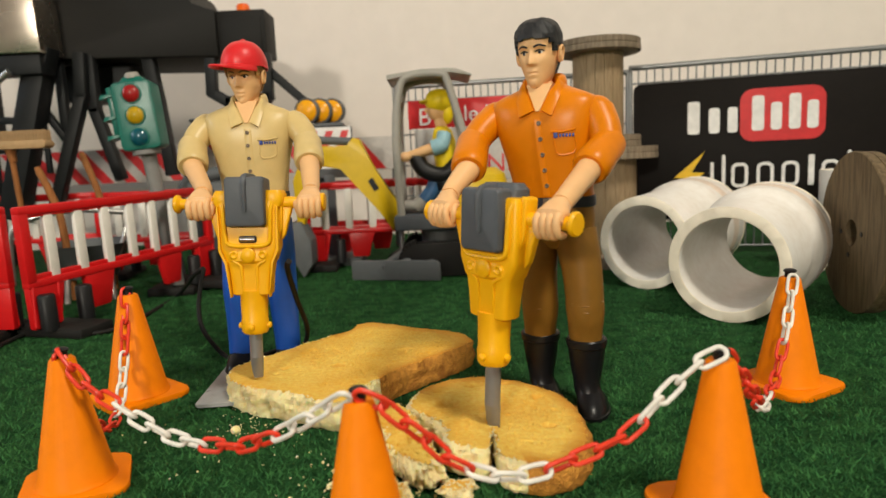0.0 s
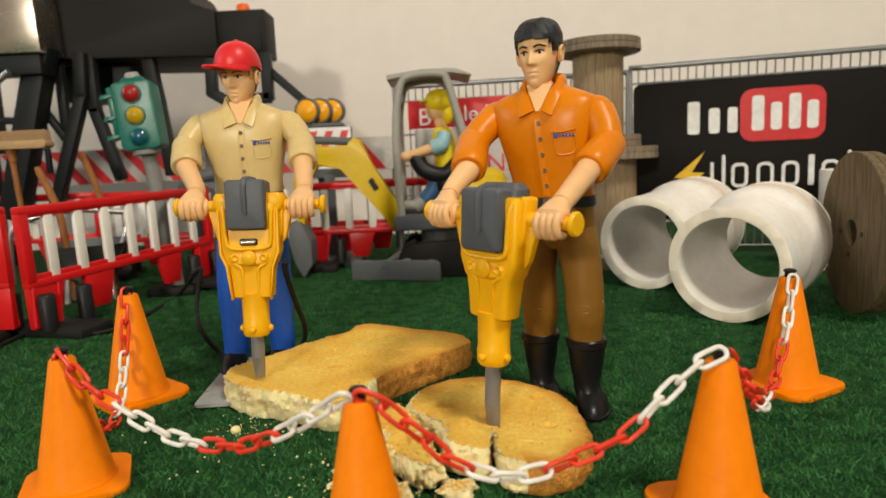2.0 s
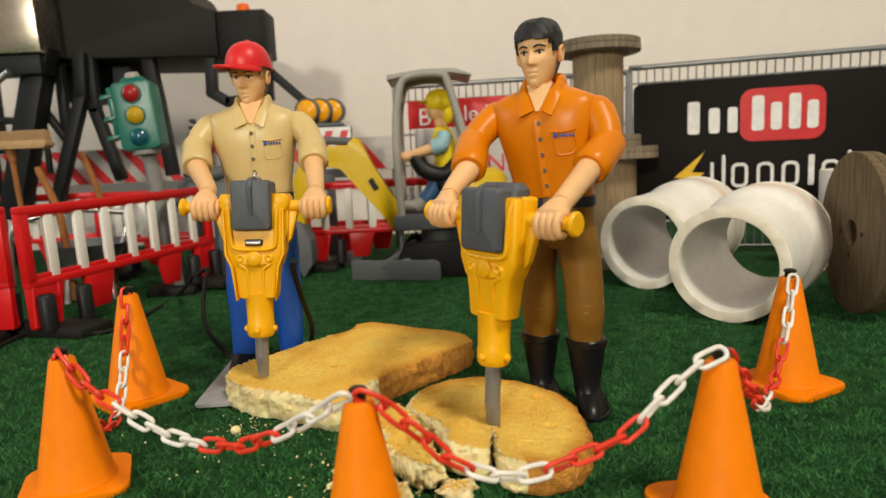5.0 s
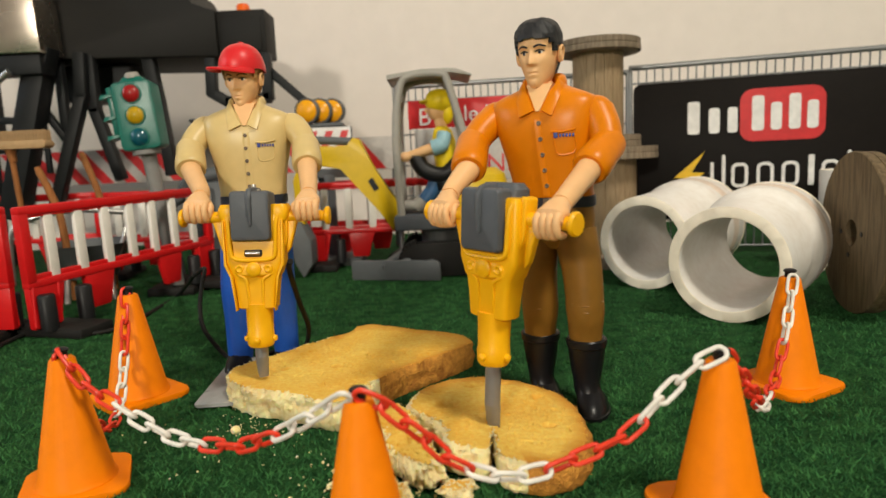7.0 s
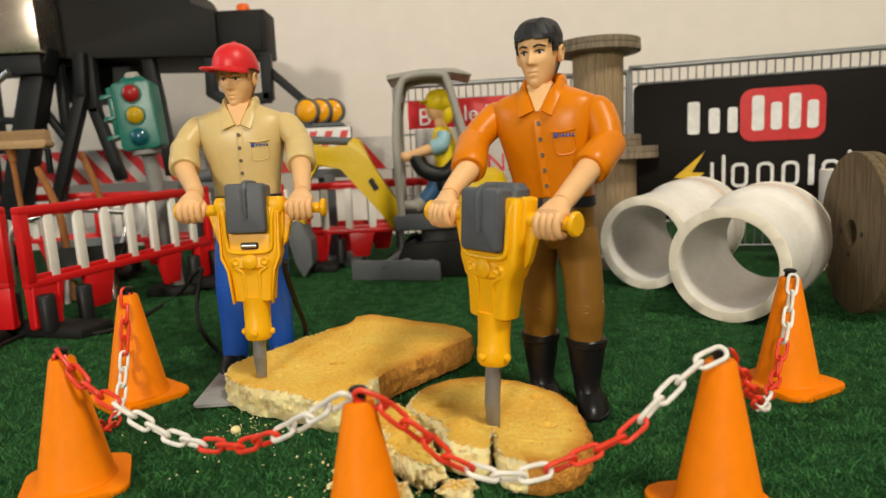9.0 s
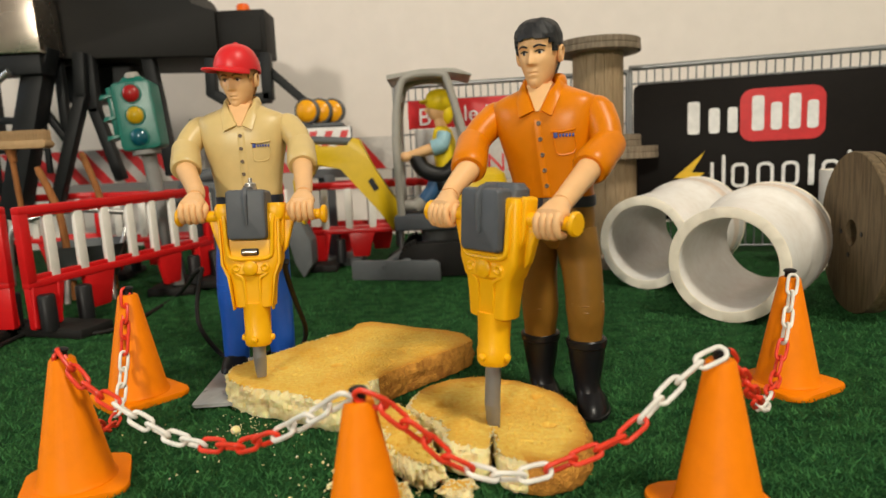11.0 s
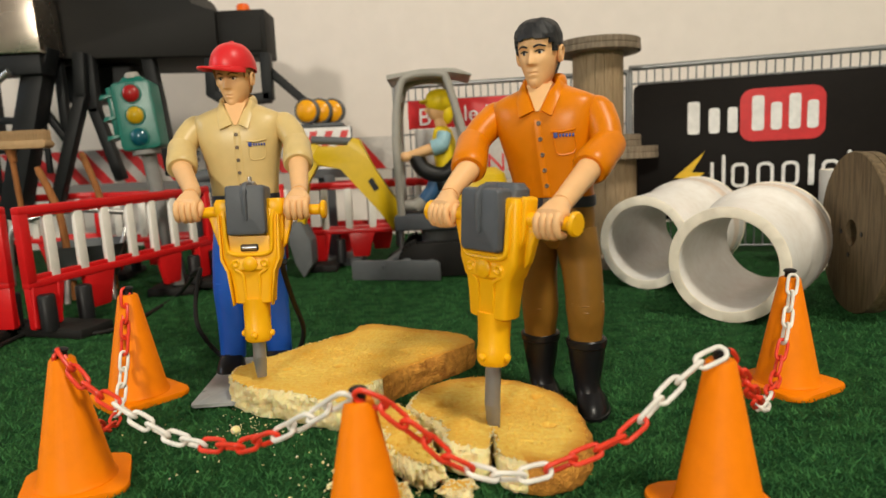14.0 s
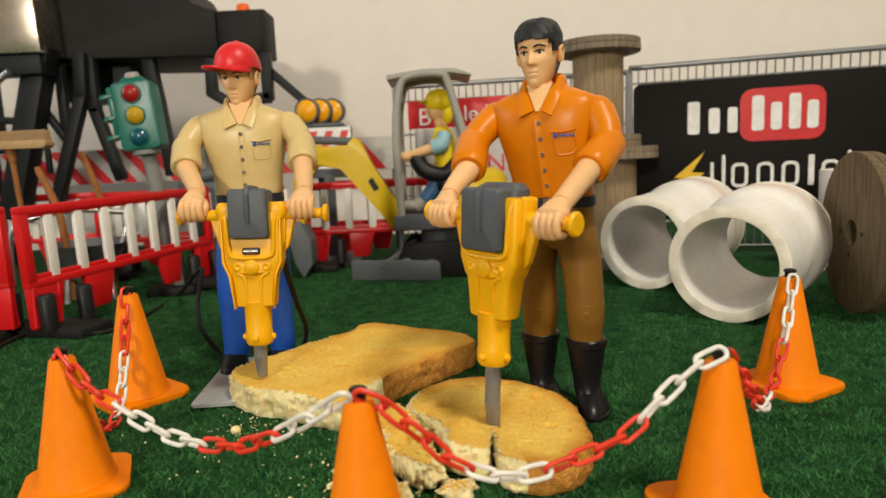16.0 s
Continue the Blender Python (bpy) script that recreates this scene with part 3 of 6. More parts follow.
# ---- road breakers (jackhammers) ----
def breaker(label, cover_drop=0.0, grip_drop=0.0, reach_down=0.0):
    """Origin at the chisel's tip, front towards -y."""
    t = thing("jackhammer", label, "jackhammer", "toy road breakers")
    bm = fresh()
    lathe(bm, [(0.185, 0.62), (0.185, 2.2), (0.05, 2.25)], 24)
    loft(bm, [oval((0.02, 0.05, 0.0), 0.135, 0.05, 24, 30, 3), oval((0.01, 0.03, 0.22), 0.165, 0.10, 24, 30), oval((0, 0.02, 0.50), 0.185, 0.165, 24, 30), oval((0, 0, 0.63), 0.185, 0.185, 24, 30)])
    chisel = part("chisel", bm, CHISEL, t, "grey steel-look chisel bit")
    bm = fresh()
    lathe(bm, [(0.24, 1.22), (0.33, 1.24), (0.375, 1.30), (0.385, 1.40), (0.385, 1.62), (0.37, 1.66), (0.385, 2.30), (0.40, 2.50)], 36)
    for a in (-90, 0, 90, 180):
        lathe(bm, [(0.095, 0.30), (0.095, 0.41), (0.085, 0.45), (0.05, 0.475), (0.01, 0.48)], 14, m=Matrix.Translation((0, 0, 1.46)) @ rot(0, 0, a) @ rot(0, 90, 0))
    part("nose_collar", bm, YELLOW, t)
    # lower housing, shoulder and upper block
    bm = fresh()
    spec = [(2.36, 0.50, 0.27, 5), (2.40, 0.545, 0.31, 6), (2.95, 0.585, 0.33, 7), (3.28, 0.64, 0.34, 7), (3.36, 0.70, 0.36, 7), (3.66, 0.80, 0.37, 8), (3.74, 0.82, 0.37, 9), (5.02, 0.83, 0.37, 9), (5.10, 0.80, 0.34, 9), (5.12, 0.70, 0.30, 9)]
    loft(bm, [oval((0, 0, z), a, b, 40, 0, q) for z, a, b, q in spec])
    for sx in (-1, 1):
        # thin flanges down the sides
        if not grip_drop:
            prism(bm, [(sx * 0.53, 2.33), (sx * 0.565, 2.31), (sx * 0.66, 3.28), (sx * 0.845, 3.62), (sx * 0.855, 4.9), (sx * 0.80, 4.9), (sx * 0.79, 3.66), (sx * 0.62, 3.32)], -0.40, -0.16, bevel=0.018)
        # folded ribs of the lower housing
        tube(bm, smooth_path([(sx * 0.19, -0.285, 2.40), (sx * 0.22, -0.345, 3.0), (sx * 0.24, -0.365, 3.22), (sx * 0.44, -0.365, 3.36)], 4), 0.045, 8, flat=0.8)
        lathe(bm, [(0.125, 0), (0.125, 0.05), (0.085, 0.075), (0.05, 0.05), (0.01, 0.045)], 18, m=Matrix.Translation((sx * 0.40, -0.36, 3.53)) @ rot(90))
        # rounded shoulder pads at the top
        if not grip_drop:
            loft(bm, [oval((sx * 0.70, 0.02, 4.86), 0.22, 0.34, 20, 0, 4), oval((sx * 0.72, 0.02, 5.0), 0.28, 0.38, 20, 0, 4), oval((sx * 0.72, 0.02, 5.22), 0.28, 0.38, 20, 0, 4), oval((sx * 0.70, 0.02, 5.34), 0.23, 0.33, 20, 0, 4)])
        prism(bm, [(sx * 0.80, 3.95), (sx * 0.92, 4.25), (sx * 0.96, 5.12), (sx * 0.80, 5.16)], -0.20, 0.24, bevel=0.04)
        tube(bm, smooth_path([(sx * 0.70, -0.33, 5.0), (sx * 0.66, -0.40, 4.72), (sx * 0.62, -0.41, 4.0), (sx * 0.55, -0.41, 3.84), (sx * 0.36, -0.41, 3.78), (0, -0.41, 3.77)], 5), 0.06, 8)
    loft(bm, [oval((0, -0.30, 3.28), 0.36, 0.05, 24), oval((0, -0.34, 3.36), 0.52, 0.09, 24), oval((0, -0.33, 3.50), 0.60, 0.10, 24), oval((0, -0.30, 3.66), 0.62, 0.09, 24)])
    lathe(bm, [(0.21, 0), (0.21, 0.08), (0.16, 0.12), (0.01, 0.125)], 24, m=Matrix.Translation((0, -0.38, 3.52)) @ rot(90))
    body = part("breaker_body", bm, YELLOW, t)
    bm = fresh()
    loft(bm, [[(x, y, z + 4.78) for x, z in rounded(w, h, 0.10, 4)] for y, w, h in ((0.30, 0.98, 1.34), (-0.42, 1.08, 1.40), (-0.55, 1.10, 1.38), (-0.61, 1.05, 1.32), (-0.63, 0.96, 1.22))])
    tube(bm, smooth_path([(0.02, 0.30, 5.47), (0.01, -0.30, 5.48), (0.0, -0.56, 5.42), (0.0, -0.65, 5.1), (0.03, -0.66, 4.5)], 5), [0.10] * 14 + [0.08] * 4 + [0.055] * 2 + [0.03], 8)
    for sx in (-1, 1):
        tube(bm, smooth_path([(sx * 0.30, 0.30, 5.44), (sx * 0.30, -0.38, 5.45), (sx * 0.30, -0.56, 5.30)], 4), 0.03, 6)
    cover = part("cover", bm, SLATE, t, "dark grey moulded engine cover")
    cover.location.z = (0.24 - cover_drop) * C
    chisel.location.z = -reach_down * C
    if cover_drop:
        bm = fresh()
        loft(bm, [oval((0.1, 0.12, 4.9), 0.58, 0.30, 24, 0, 4), oval((0.1, 0.12, 5.28), 0.58, 0.30, 24, 0, 4), oval((0.1, 0.12, 5.42), 0.46, 0.22, 24, 0, 4)])
        part("air_cap", bm, SLATE, t, "dark grey raised cap")
    else:
        bm = fresh()
        prism(bm, rounded(0.50, 0.20, 0.06, 3), -0.40, -0.355, m=Matrix.Translation((0, 0, 3.97)), bevel=0.01)
        slot = part("slot", bm, BLACK_PLASTIC, t, "small dark recessed slot")
        bm = fresh()
        tube(bm, [(-0.20, -0.40, 3.97), (0.20, -0.40, 3.97)], 0.065, 10)
        part("striker", bm, STEEL, slot, "bright metal roller")
    bm = fresh()
    lathe(bm, [(0.16, 4.6), (0.16, 5.86), (0.13, 5.89), (0.06, 5.9), (0.06, 6.02), (0.01, 6.03)], 20)
    piston = part("piston_pin", bm, STEEL, t, "shiny metal striker pin")
    for sx in (-1, 1):
        bm = fresh()
        lathe(bm, [(0.17, 0.0), (0.17, 0.30), (0.15, 0.34), (0.15, 1.02), (0.19, 1.05), (0.255, 1.10), (0.265, 1.17), (0.23, 1.21), (0.01, 1.22)], 24, m=Matrix.Translation((sx * 0.92, 0, 4.98)) @ rot(0, sx * 90, 0))
        prism(bm, [(sx * 0.90, 4.86), (sx * 1.16, 4.92), (sx * 1.20, 4.84), (sx * 0.98, 4.05), (sx * 0.86, 3.9)], -0.10, 0.10, bevel=0.03)
        part("grip", bm, YELLOW, t).location.z = -grip_drop * C
    return t, chisel, piston


left_breaker, left_chisel, left_piston = breaker("yellow plastic toy jackhammer held by the tan-shirted doll")
place(left_breaker, -5.48, 18.0, 1.00, -3, 1.2)
right_breaker, right_chisel, right_piston = breaker("yellow plastic toy jackhammer held by the orange-shirted doll", 0.40, 0.33, 0.37)
place(right_breaker, 0.98, 14.35, 1.07, -2, 2.6, -45)
place(right_piston, 0, 0, -0.75)


# ---- dolls: each one plain mesh ----
DOLL_MATS = dict(shirt=0, skin=1, hair=2, trousers=3, boot=4, belt=5, white=6, dark=7, brow=8, lip=9, badge=10, button=11, cap=12)


HEAD = [(-0.93, 0.11, 0.42, 0.05), (-0.90, 0.18, 0.52, 0.06), (-0.82, 0.25, 0.575, 0.18), (-0.68, 0.335, 0.60, 0.34), (-0.50, 0.415, 0.605, 0.46), (-0.30, 0.485, 0.61, 0.55), (-0.10, 0.53, 0.615, 0.62), (0.10, 0.555, 0.61, 0.67), (0.30, 0.565, 0.625, 0.70), (0.50, 0.555, 0.60, 0.69), (0.68, 0.50, 0.52, 0.63), (0.82, 0.40, 0.40, 0.51), (0.92, 0.24, 0.22, 0.30), (0.95, 0.06, 0.06, 0.08)]


def bell(x, c, w):
    return math.exp(-((x - c) / w) ** 2)


def head_point(a, z, grow=0.0):
    """A point of the moulded head: a is the angle round it (-90 is the nose's), z the height over its middle."""
    for (z0, a0, f0, b0), (z1, a1, f1, b1) in zip(HEAD, HEAD[1:]):
        if z <= z1 or z1 == HEAD[-1][0]:
            u = min(1.0, max(0.0, (z - z0) / (z1 - z0)))
            w, f, b = a0 + (a1 - a0) * u, f0 + (f1 - f0) * u, b0 + (b1 - b0) * u
            break
    ca, sa = math.cos(a), math.sin(a)
    q = 2 / 2.3
    x = (w + grow) * math.copysign(abs(ca) ** q, ca)
    y = ((f if sa < 0 else b) + grow) * math.copysign(abs(sa) ** q, sa)
    if sa < 0 and not grow:
        out = 0.0
        if z < 0.16:
            run = min(1, max(0, (0.16 - z) / 0.40))
            out += bell(x, 0, 0.065 + 0.06 * run) * (0.03 + 0.17 * run) * (1 if z > -0.22 else math.exp(-((z + 0.22) / 0.06) ** 2))
        ax = abs(x)
        out -= 0.075 * bell(ax, 0.235, 0.13) * bell(z, 0.06, 0.10)
        out += 0.035 * bell(ax, 0.24, 0.2) * bell(z, 0.25, 0.08)
        out += 0.035 * bell(x, 0, 0.13) * (bell(z, -0.44, 0.045) + 1.1 * bell(z, -0.55, 0.05))
        out -= 0.018 * bell(x, 0, 0.16) * bell(z, -0.495, 0.022)
        out -= 0.015 * bell(x, 0, 0.2) * bell(z, -0.65, 0.05)
        out += 0.025 * bell(x, 0, 0.16) * bell(z, -0.76, 0.12)
        out += 0.03 * bell(ax, 0.33, 0.14) * bell(z, -0.18, 0.16)
        y -= out
    return Vector((x, y, z))


def doll(name, label, mats, yaw, head_yaw, arms, feet, cap, lean=(0, 0, 0), wellies=True, nod=4.0, grip_yaw=0.0, head_size=0.96):
    """A worker doll 10.6 cm high; arms: shoulder, elbow, cuff, wrist, grip for each side, in the doll's own space; lean: shift of waist, shoulders and head."""
    M = DOLL_MATS
    bm = fresh()
    cy, sy = math.cos(radians(yaw)), math.sin(radians(yaw))

    def shift(z):
        return lean[0] + (lean[1] - lean[0]) * min(1, max(0, (z - 5.6) / 2.6))
    # trousers and boots
    for sx, (fx, fy) in zip((-1, 1), feet):
        hip = Vector((lean[0] + sx * 0.50 * cy, sx * 0.50 * sy, 5.0))
        knee = hip.lerp(Vector((fx, fy, 1.5)), 0.60) + Vector((sx * 0.04 - 0.05 * sy, -0.14, 0))
        ank = Vector((fx, fy, 1.5 if wellies else 0.45))
        pts = smooth_path([hip, (hip + knee) / 2 + Vector((sx * 0.05, -0.05, 0)), knee, ank.lerp(knee, 0.45) + Vector((0, 0.04, 0)), ank], 5)
        k = len(pts)
        rs = [0.60 - 0.19 * (i / (k - 1)) ** 0.8 + 0.025 * bell(i, 0.5 * k, 2) for i in range(k)]
        tube(bm, pts, rs, 22, M["trousers"], 1.06)
        for dz, wide in ((0.16, 0.40), (-0.02, 0.30)):
            tube(bm, smooth_path([knee + Vector((-wide, -0.30, dz + 0.05)), knee + Vector((-0.08, -0.51, dz)), knee + Vector((wide, -0.32, dz + 0.08))], 4), 0.045, 6, M["trousers"], 0.6)
        tip = -0.5 * math.sin(radians(yaw))
        shaft = [oval((fx, fy, 2.02), 0.40, 0.40, 24), oval((fx, fy, 2.05), 0.52, 0.53, 24), oval((fx, fy, 2.01), 0.555, 0.565, 24), oval((fx, fy, 1.84), 0.55, 0.56, 24), oval((fx, fy, 1.81), 0.51, 0.52, 24), oval((fx, fy, 1.3), 0.45, 0.46, 24), oval((fx, fy + 0.03, 0.80), 0.36, 0.40, 24)] if wellies else [oval((fx, fy, 0.75), 0.40, 0.42, 24)]
        loft(bm, shaft + [oval((fx + tip * 0.05, fy - 0.03, 0.58), 0.365, 0.42, 24), oval((fx + tip * 0.3, fy - 0.20, 0.42), 0.39, 0.60, 24, yaw * 0.7), oval((fx + tip * 0.42, fy - 0.27, 0.24), 0.42, 0.73, 24, yaw * 0.7), oval((fx + tip * 0.44, fy - 0.29, 0.13), 0.43, 0.76, 24, yaw * 0.7), oval((fx + tip * 0.44, fy - 0.29, 0.11), 0.46, 0.80, 24, yaw * 0.7), oval((fx + tip * 0.44, fy - 0.29, 0.0), 0.45, 0.79, 24, yaw * 0.7)], M["boot"])
    loft(bm, [oval((lean[0], 0, 4.55), 0.50, 0.40, 28, yaw, 2.4), oval((lean[0], 0, 4.85), 0.96, 0.60, 28, yaw, 2.6), oval((lean[0], 0, 5.3), 1.06, 0.66, 28, yaw, 2.6), oval((lean[0], 0, 5.75), 1.04, 0.65, 28, yaw, 2.6)], M["trousers"])
    loft(bm, [oval((lean[0], 0, 5.66), 1.04, 0.66, 28, yaw, 2.6), oval((lean[0], 0, 5.68), 1.08, 0.70, 28, yaw, 2.6), oval((lean[0], 0, 5.93), 1.08, 0.70, 28, yaw, 2.6), oval((lean[0], 0, 5.95), 1.04, 0.66, 28, yaw, 2.6)], M["belt"])
    turn = rot(0, 0, yaw)
    box(bm, Vector((lean[0], 0, 5.80)) + turn @ Vector((0.03, -0.71, 0)), (0.30, 0.06, 0.24), 0.03, turn, M["button"])
    # shirt
    rings = [(5.90, 1.03, 0.65, 2.6), (5.98, 1.07, 0.68, 2.6), (6.10, 1.06, 0.68, 2.6), (6.5, 1.09, 0.71, 2.7), (7.0, 1.17, 0.76, 2.8), (7.5, 1.28, 0.80, 2.9), (7.9, 1.36, 0.79, 3.0), (8.15, 1.39, 0.74, 3.0), (8.36, 1.42, 0.66, 3.0), (8.50, 1.36, 0.58, 2.9), (8.62, 1.12, 0.53, 2.6), (8.76, 0.76, 0.38, 2.2), (8.88, 0.52, 0.28, 2.0)]
    loft(bm, [oval((shift(z), 0, z), a, b, 48, yaw, q) for z, a, b, q in rings], M["shirt"])

    def on_chest(x, z, out=0.0):
        for (z0, a0, b0, q0), (z1, a1, b1, q1) in zip(rings, rings[1:]):
            if z0 <= z <= z1:
                u = (z - z0) / (z1 - z0)
                a, b, q = a0 + (a1 - a0) * u, b0 + (b1 - b0) * u, q0 + (q1 - q0) * u
                y = b * max(0.0, 1 - abs(x / a) ** q) ** (1 / q)
                return turn @ Vector((x, -y - out, z)) + Vector((shift(z), 0, 0))
        return turn @ Vector((x, -0.6, z)) + Vector((shift(z), 0, 0))
    # placket, buttons, pocket, badge
    tube(bm, [on_chest(0.06, z, -0.012) for z in (6.0, 6.5, 7.0, 7.4, 7.7, 7.95)], 0.14, 8, M["shirt"], 0.2)
    for z in (6.25, 6.65, 7.05, 7.45, 7.85):
        lathe(bm, [(0.06, -0.02), (0.06, 0.02), (0.045, 0.03), (0.02, 0.02), (0.005, 0.02)], 12, M["button"], Matrix.Translation(on_chest(0.05, z, 0.015)) @ turn @ rot(90))
    tube(bm, [on_chest(0.36, 7.62, 0.0), on_chest(0.62, 7.60, 0.005), on_chest(0.95, 7.66, 0.0)], 0.055, 8, M["shirt"], 0.5)
    tube(bm, smooth_path([on_chest(0.40, 7.55), on_chest(0.41, 7.16), on_chest(0.50, 7.04), on_chest(0.78, 7.06), on_chest(0.90, 7.18), on_chest(0.92, 7.56)], 4), 0.022, 6, M["shirt"])
    skew = turn @ rot(0, 0, 9)
    box(bm, on_chest(0.46, 7.53, 0.015), (0.11, 0.025, 0.14), 0.01, skew, M["badge"])
    for i in range(5):
        box(bm, on_chest(0.575 + 0.078 * i, 7.52, 0.015), (0.052, 0.025, 0.085), 0.008, skew, M["badge"])
    # neck, open throat and collar
    nx = (shift(8.8) + lean[2]) / 2
    loft(bm, [oval((shift(8.4), 0.02, 8.2), 0.44, 0.36, 22), oval((nx, 0.02, 8.75), 0.37, 0.35, 22), oval((lean[2], 0.03, 9.0), 0.335, 0.345, 22), oval((lean[2], 0.06, 9.4), 0.36, 0.38, 22)], M["skin"])
    b0 = Vector((shift(8.5), 0, 0))
    loft(bm, [[b0 + turn @ Vector(v) for v in ((-0.34, -0.46, 8.86), (0.36, -0.46, 8.86), (0.10, -0.785, 8.16), (0.0, -0.785, 8.16))], [b0 + turn @ Vector(v) for v in ((-0.36, -0.2, 8.86), (0.38, -0.2, 8.86), (0.10, -0.55, 8.16), (0.0, -0.55, 8.16))]], M["skin"])
    for sx in (-1, 1):
        # a folded collar wing: stand at the neck, point on the chest
        top = [(sx * 0.47, -0.02, 9.12), (sx * 0.46, -0.28, 8.98), (sx * 0.30 + 0.02, -0.57, 8.58), (sx * 0.11 + 0.05, -0.80, 8.18)]
        low = [(sx * 0.60, 0.06, 8.86), (sx * 0.61, -0.32, 8.74), (sx * 0.56, -0.62, 8.46), (sx * 0.44, -0.84, 8.02)]
        sheet = [[b0 + turn @ Vector(p).lerp(Vector(q), u) + turn @ Vector((0, -0.05 * math.sin(u * math.pi), 0)) for p, q in zip(top, low)] for u in (0, 0.5, 1)]
        inner = [[v + turn @ Vector((-sx * 0.03, 0.09, -0.02)) for v in r] for r in sheet]
        loft(bm, [[sheet[0][i], sheet[1][i], sheet[2][i], inner[2][i], inner[1][i], inner[0][i]] for i in range(4)], M["shirt"])
    col = []
    for k in range(15):
        a = radians(-30 + 240 * k / 14)
        col.append(b0 + turn @ Vector((0.52 * math.cos(a), 0.46 * math.sin(a) + 0.02, 8.90 + 0.12 * math.sin(a))))
    tube(bm, col, 0.085, 8, M["shirt"], 2.4)
    # head
    hc = Vector((lean[2], -0.10, 9.62 + 0.1 * (head_size - 0.905)))
    hm = rot(0, 0, head_yaw) @ rot(nod) @ Matrix.Diagonal((head_size, head_size, head_size, 1))

    def face(x, y, z):
        return hc + hm @ Vector((x, y, z))

    def on_face(x, z, out=0.0):
        """The skin's point at x across and z up, pushed out."""
        best = min((head_point(radians(-90 + k), z) for k in range(-80, 81)), key=lambda v: abs(v.x - x))
        return hc + hm @ (best + Vector((best.x * 0.4, -1, 0)).normalized() * out)
    zs = [-0.93 + 1.88 * (i / 60) for i in range(61)]
    loft(bm, [[hc + hm @ head_point(2 * math.pi * k / 88, z) for k in range(88)] for z in zs], M["skin"])
    for sx in (-1, 1):
        ex = sx * 0.235
        ball(bm, on_face(ex, 0.06, -0.022), (0.105, 0.04, 0.052), M["white"], 14, hm @ rot(0, 0, sx * 16))
        ball(bm, on_face(ex - 0.015, 0.062, 0.006), (0.050, 0.022, 0.050), M["dark"], 12, hm @ rot(0, 0, sx * 16))
        tube(bm, smooth_path([on_face(ex - 0.12, 0.085, 0.0), on_face(ex, 0.128, 0.0), on_face(ex + 0.12, 0.085, 0.0)], 4), 0.016, 6, M["brow"])
        tube(bm, smooth_path([on_face(sx * 0.09, 0.205, 0.0), on_face(sx * 0.24, 0.255, 0.0), on_face(sx * 0.40, 0.205, 0.0)], 4), [0.020] + [0.026] * 6 + [0.018] * 2, 8, M["brow"])
        em = hm @ rot(0, 0, sx * 28)
        ball(bm, face(sx * 0.60, 0.06, -0.02), (0.075, 0.17, 0.235), M["skin"], 16, em)
        ring = [face(sx * 0.665, 0.04, -0.20)]
        ring += [face(sx * (0.655 + 0.03 * math.sin(b)), 0.07 - 0.13 * math.cos(b), 0.02 + 0.19 * math.sin(b)) for b in (math.pi * j / 6 for j in range(7, -2, -1))]
        tube(bm, ring, 0.035, 6, M["skin"])
    tube(bm, smooth_path([on_face(-0.17, -0.475, 0.0), on_face(-0.07, -0.50, 0.0), on_face(0.07, -0.50, 0.0), on_face(0.17, -0.475, 0.0)], 3), 0.010, 6, M["lip"])
    # hair follows the skull
    tm = fresh()
    rows = []
    n = 120
    for i in range(54):
        z = -0.62 + 1.57 * (i / 53)
        row = []
        for k in range(n):
            v = head_point(2 * math.pi * k / n, z, 0.06 + 0.035 * max(0.0, min(1.0, (z + 0.1) / 0.5)))
            v = v + v.normalized() * (0.030 * noise.noise(Vector((v.x * 5 + v.z * 3, v.y * 5, v.z * 4))) + 0.014 * noise.noise(Vector((v.x * 16 + v.z * 10, v.y * 16, v.z * 6))))
            v.z *= 1.08 if v.z > 0 else 1
            row.append(tm.verts.new(v))
        rows.append(row)
    for i in range(53):
        for k in range(n):
            f = tm.faces.new((rows[i][k], rows[i][(k + 1) % n], rows[i + 1][(k + 1) % n], rows[i + 1][k]))
            c = f.calc_center_median()
            a = math.degrees(math.atan2(c.y, c.x))
            side = abs(a + 90)
            if side < 48:
                line = 0.46 - 0.06 * bell(c.x, 0.34, 0.16) - 0.05 * bell(c.x, -0.30, 0.14) + 0.012 * math.sin(c.x * 22)
            elif side < 62:
                line = 0.30
            elif side < 78:
                line = 0.06
            elif side < 112:
                line = 0.22
            else:
                line = -0.52
            if c.z < line:
                tm.faces.remove(f)
    tm.faces.new(rows[-1])
    for v in [v for v in tm.verts if not v.link_faces]:
        tm.verts.remove(v)
    bmesh.ops.recalc_face_normals(tm, faces=tm.faces[:])
    bmesh.ops.solidify(tm, geom=tm.faces[:], thickness=0.085)
    for f in tm.faces:
        f.material_index = M["hair"]
    add(bm, tm, Matrix.Translation(hc) @ hm @ Matrix.Diagonal((1.0, 1.0, 0.94 if cap else 1.0, 1)))
    if cap:
        hat = Matrix.Translation(hc) @ hm @ Matrix.Translation((0, 0.05, 0.42)) @ rot(-3, 4, -14) @ Matrix.Scale(1.06, 4)
        tm = fresh()
        shell = []
        for r in range(15):
            p = radians(90 * r / 14)
            rad, z = math.cos(p) ** 0.85, math.sin(p)
            shell.append([Vector((0.735 * max(rad, 0.01) * math.cos(a), 0.80 * max(rad, 0.01) * math.sin(a), 0.80 * z - (0.20 * max(0, math.sin(a)) * (1 - z)))) * (1 - 0.010 * (k % 8 == 0)) for k, a in ((k, 2 * math.pi * k / 48) for k in range(48))])
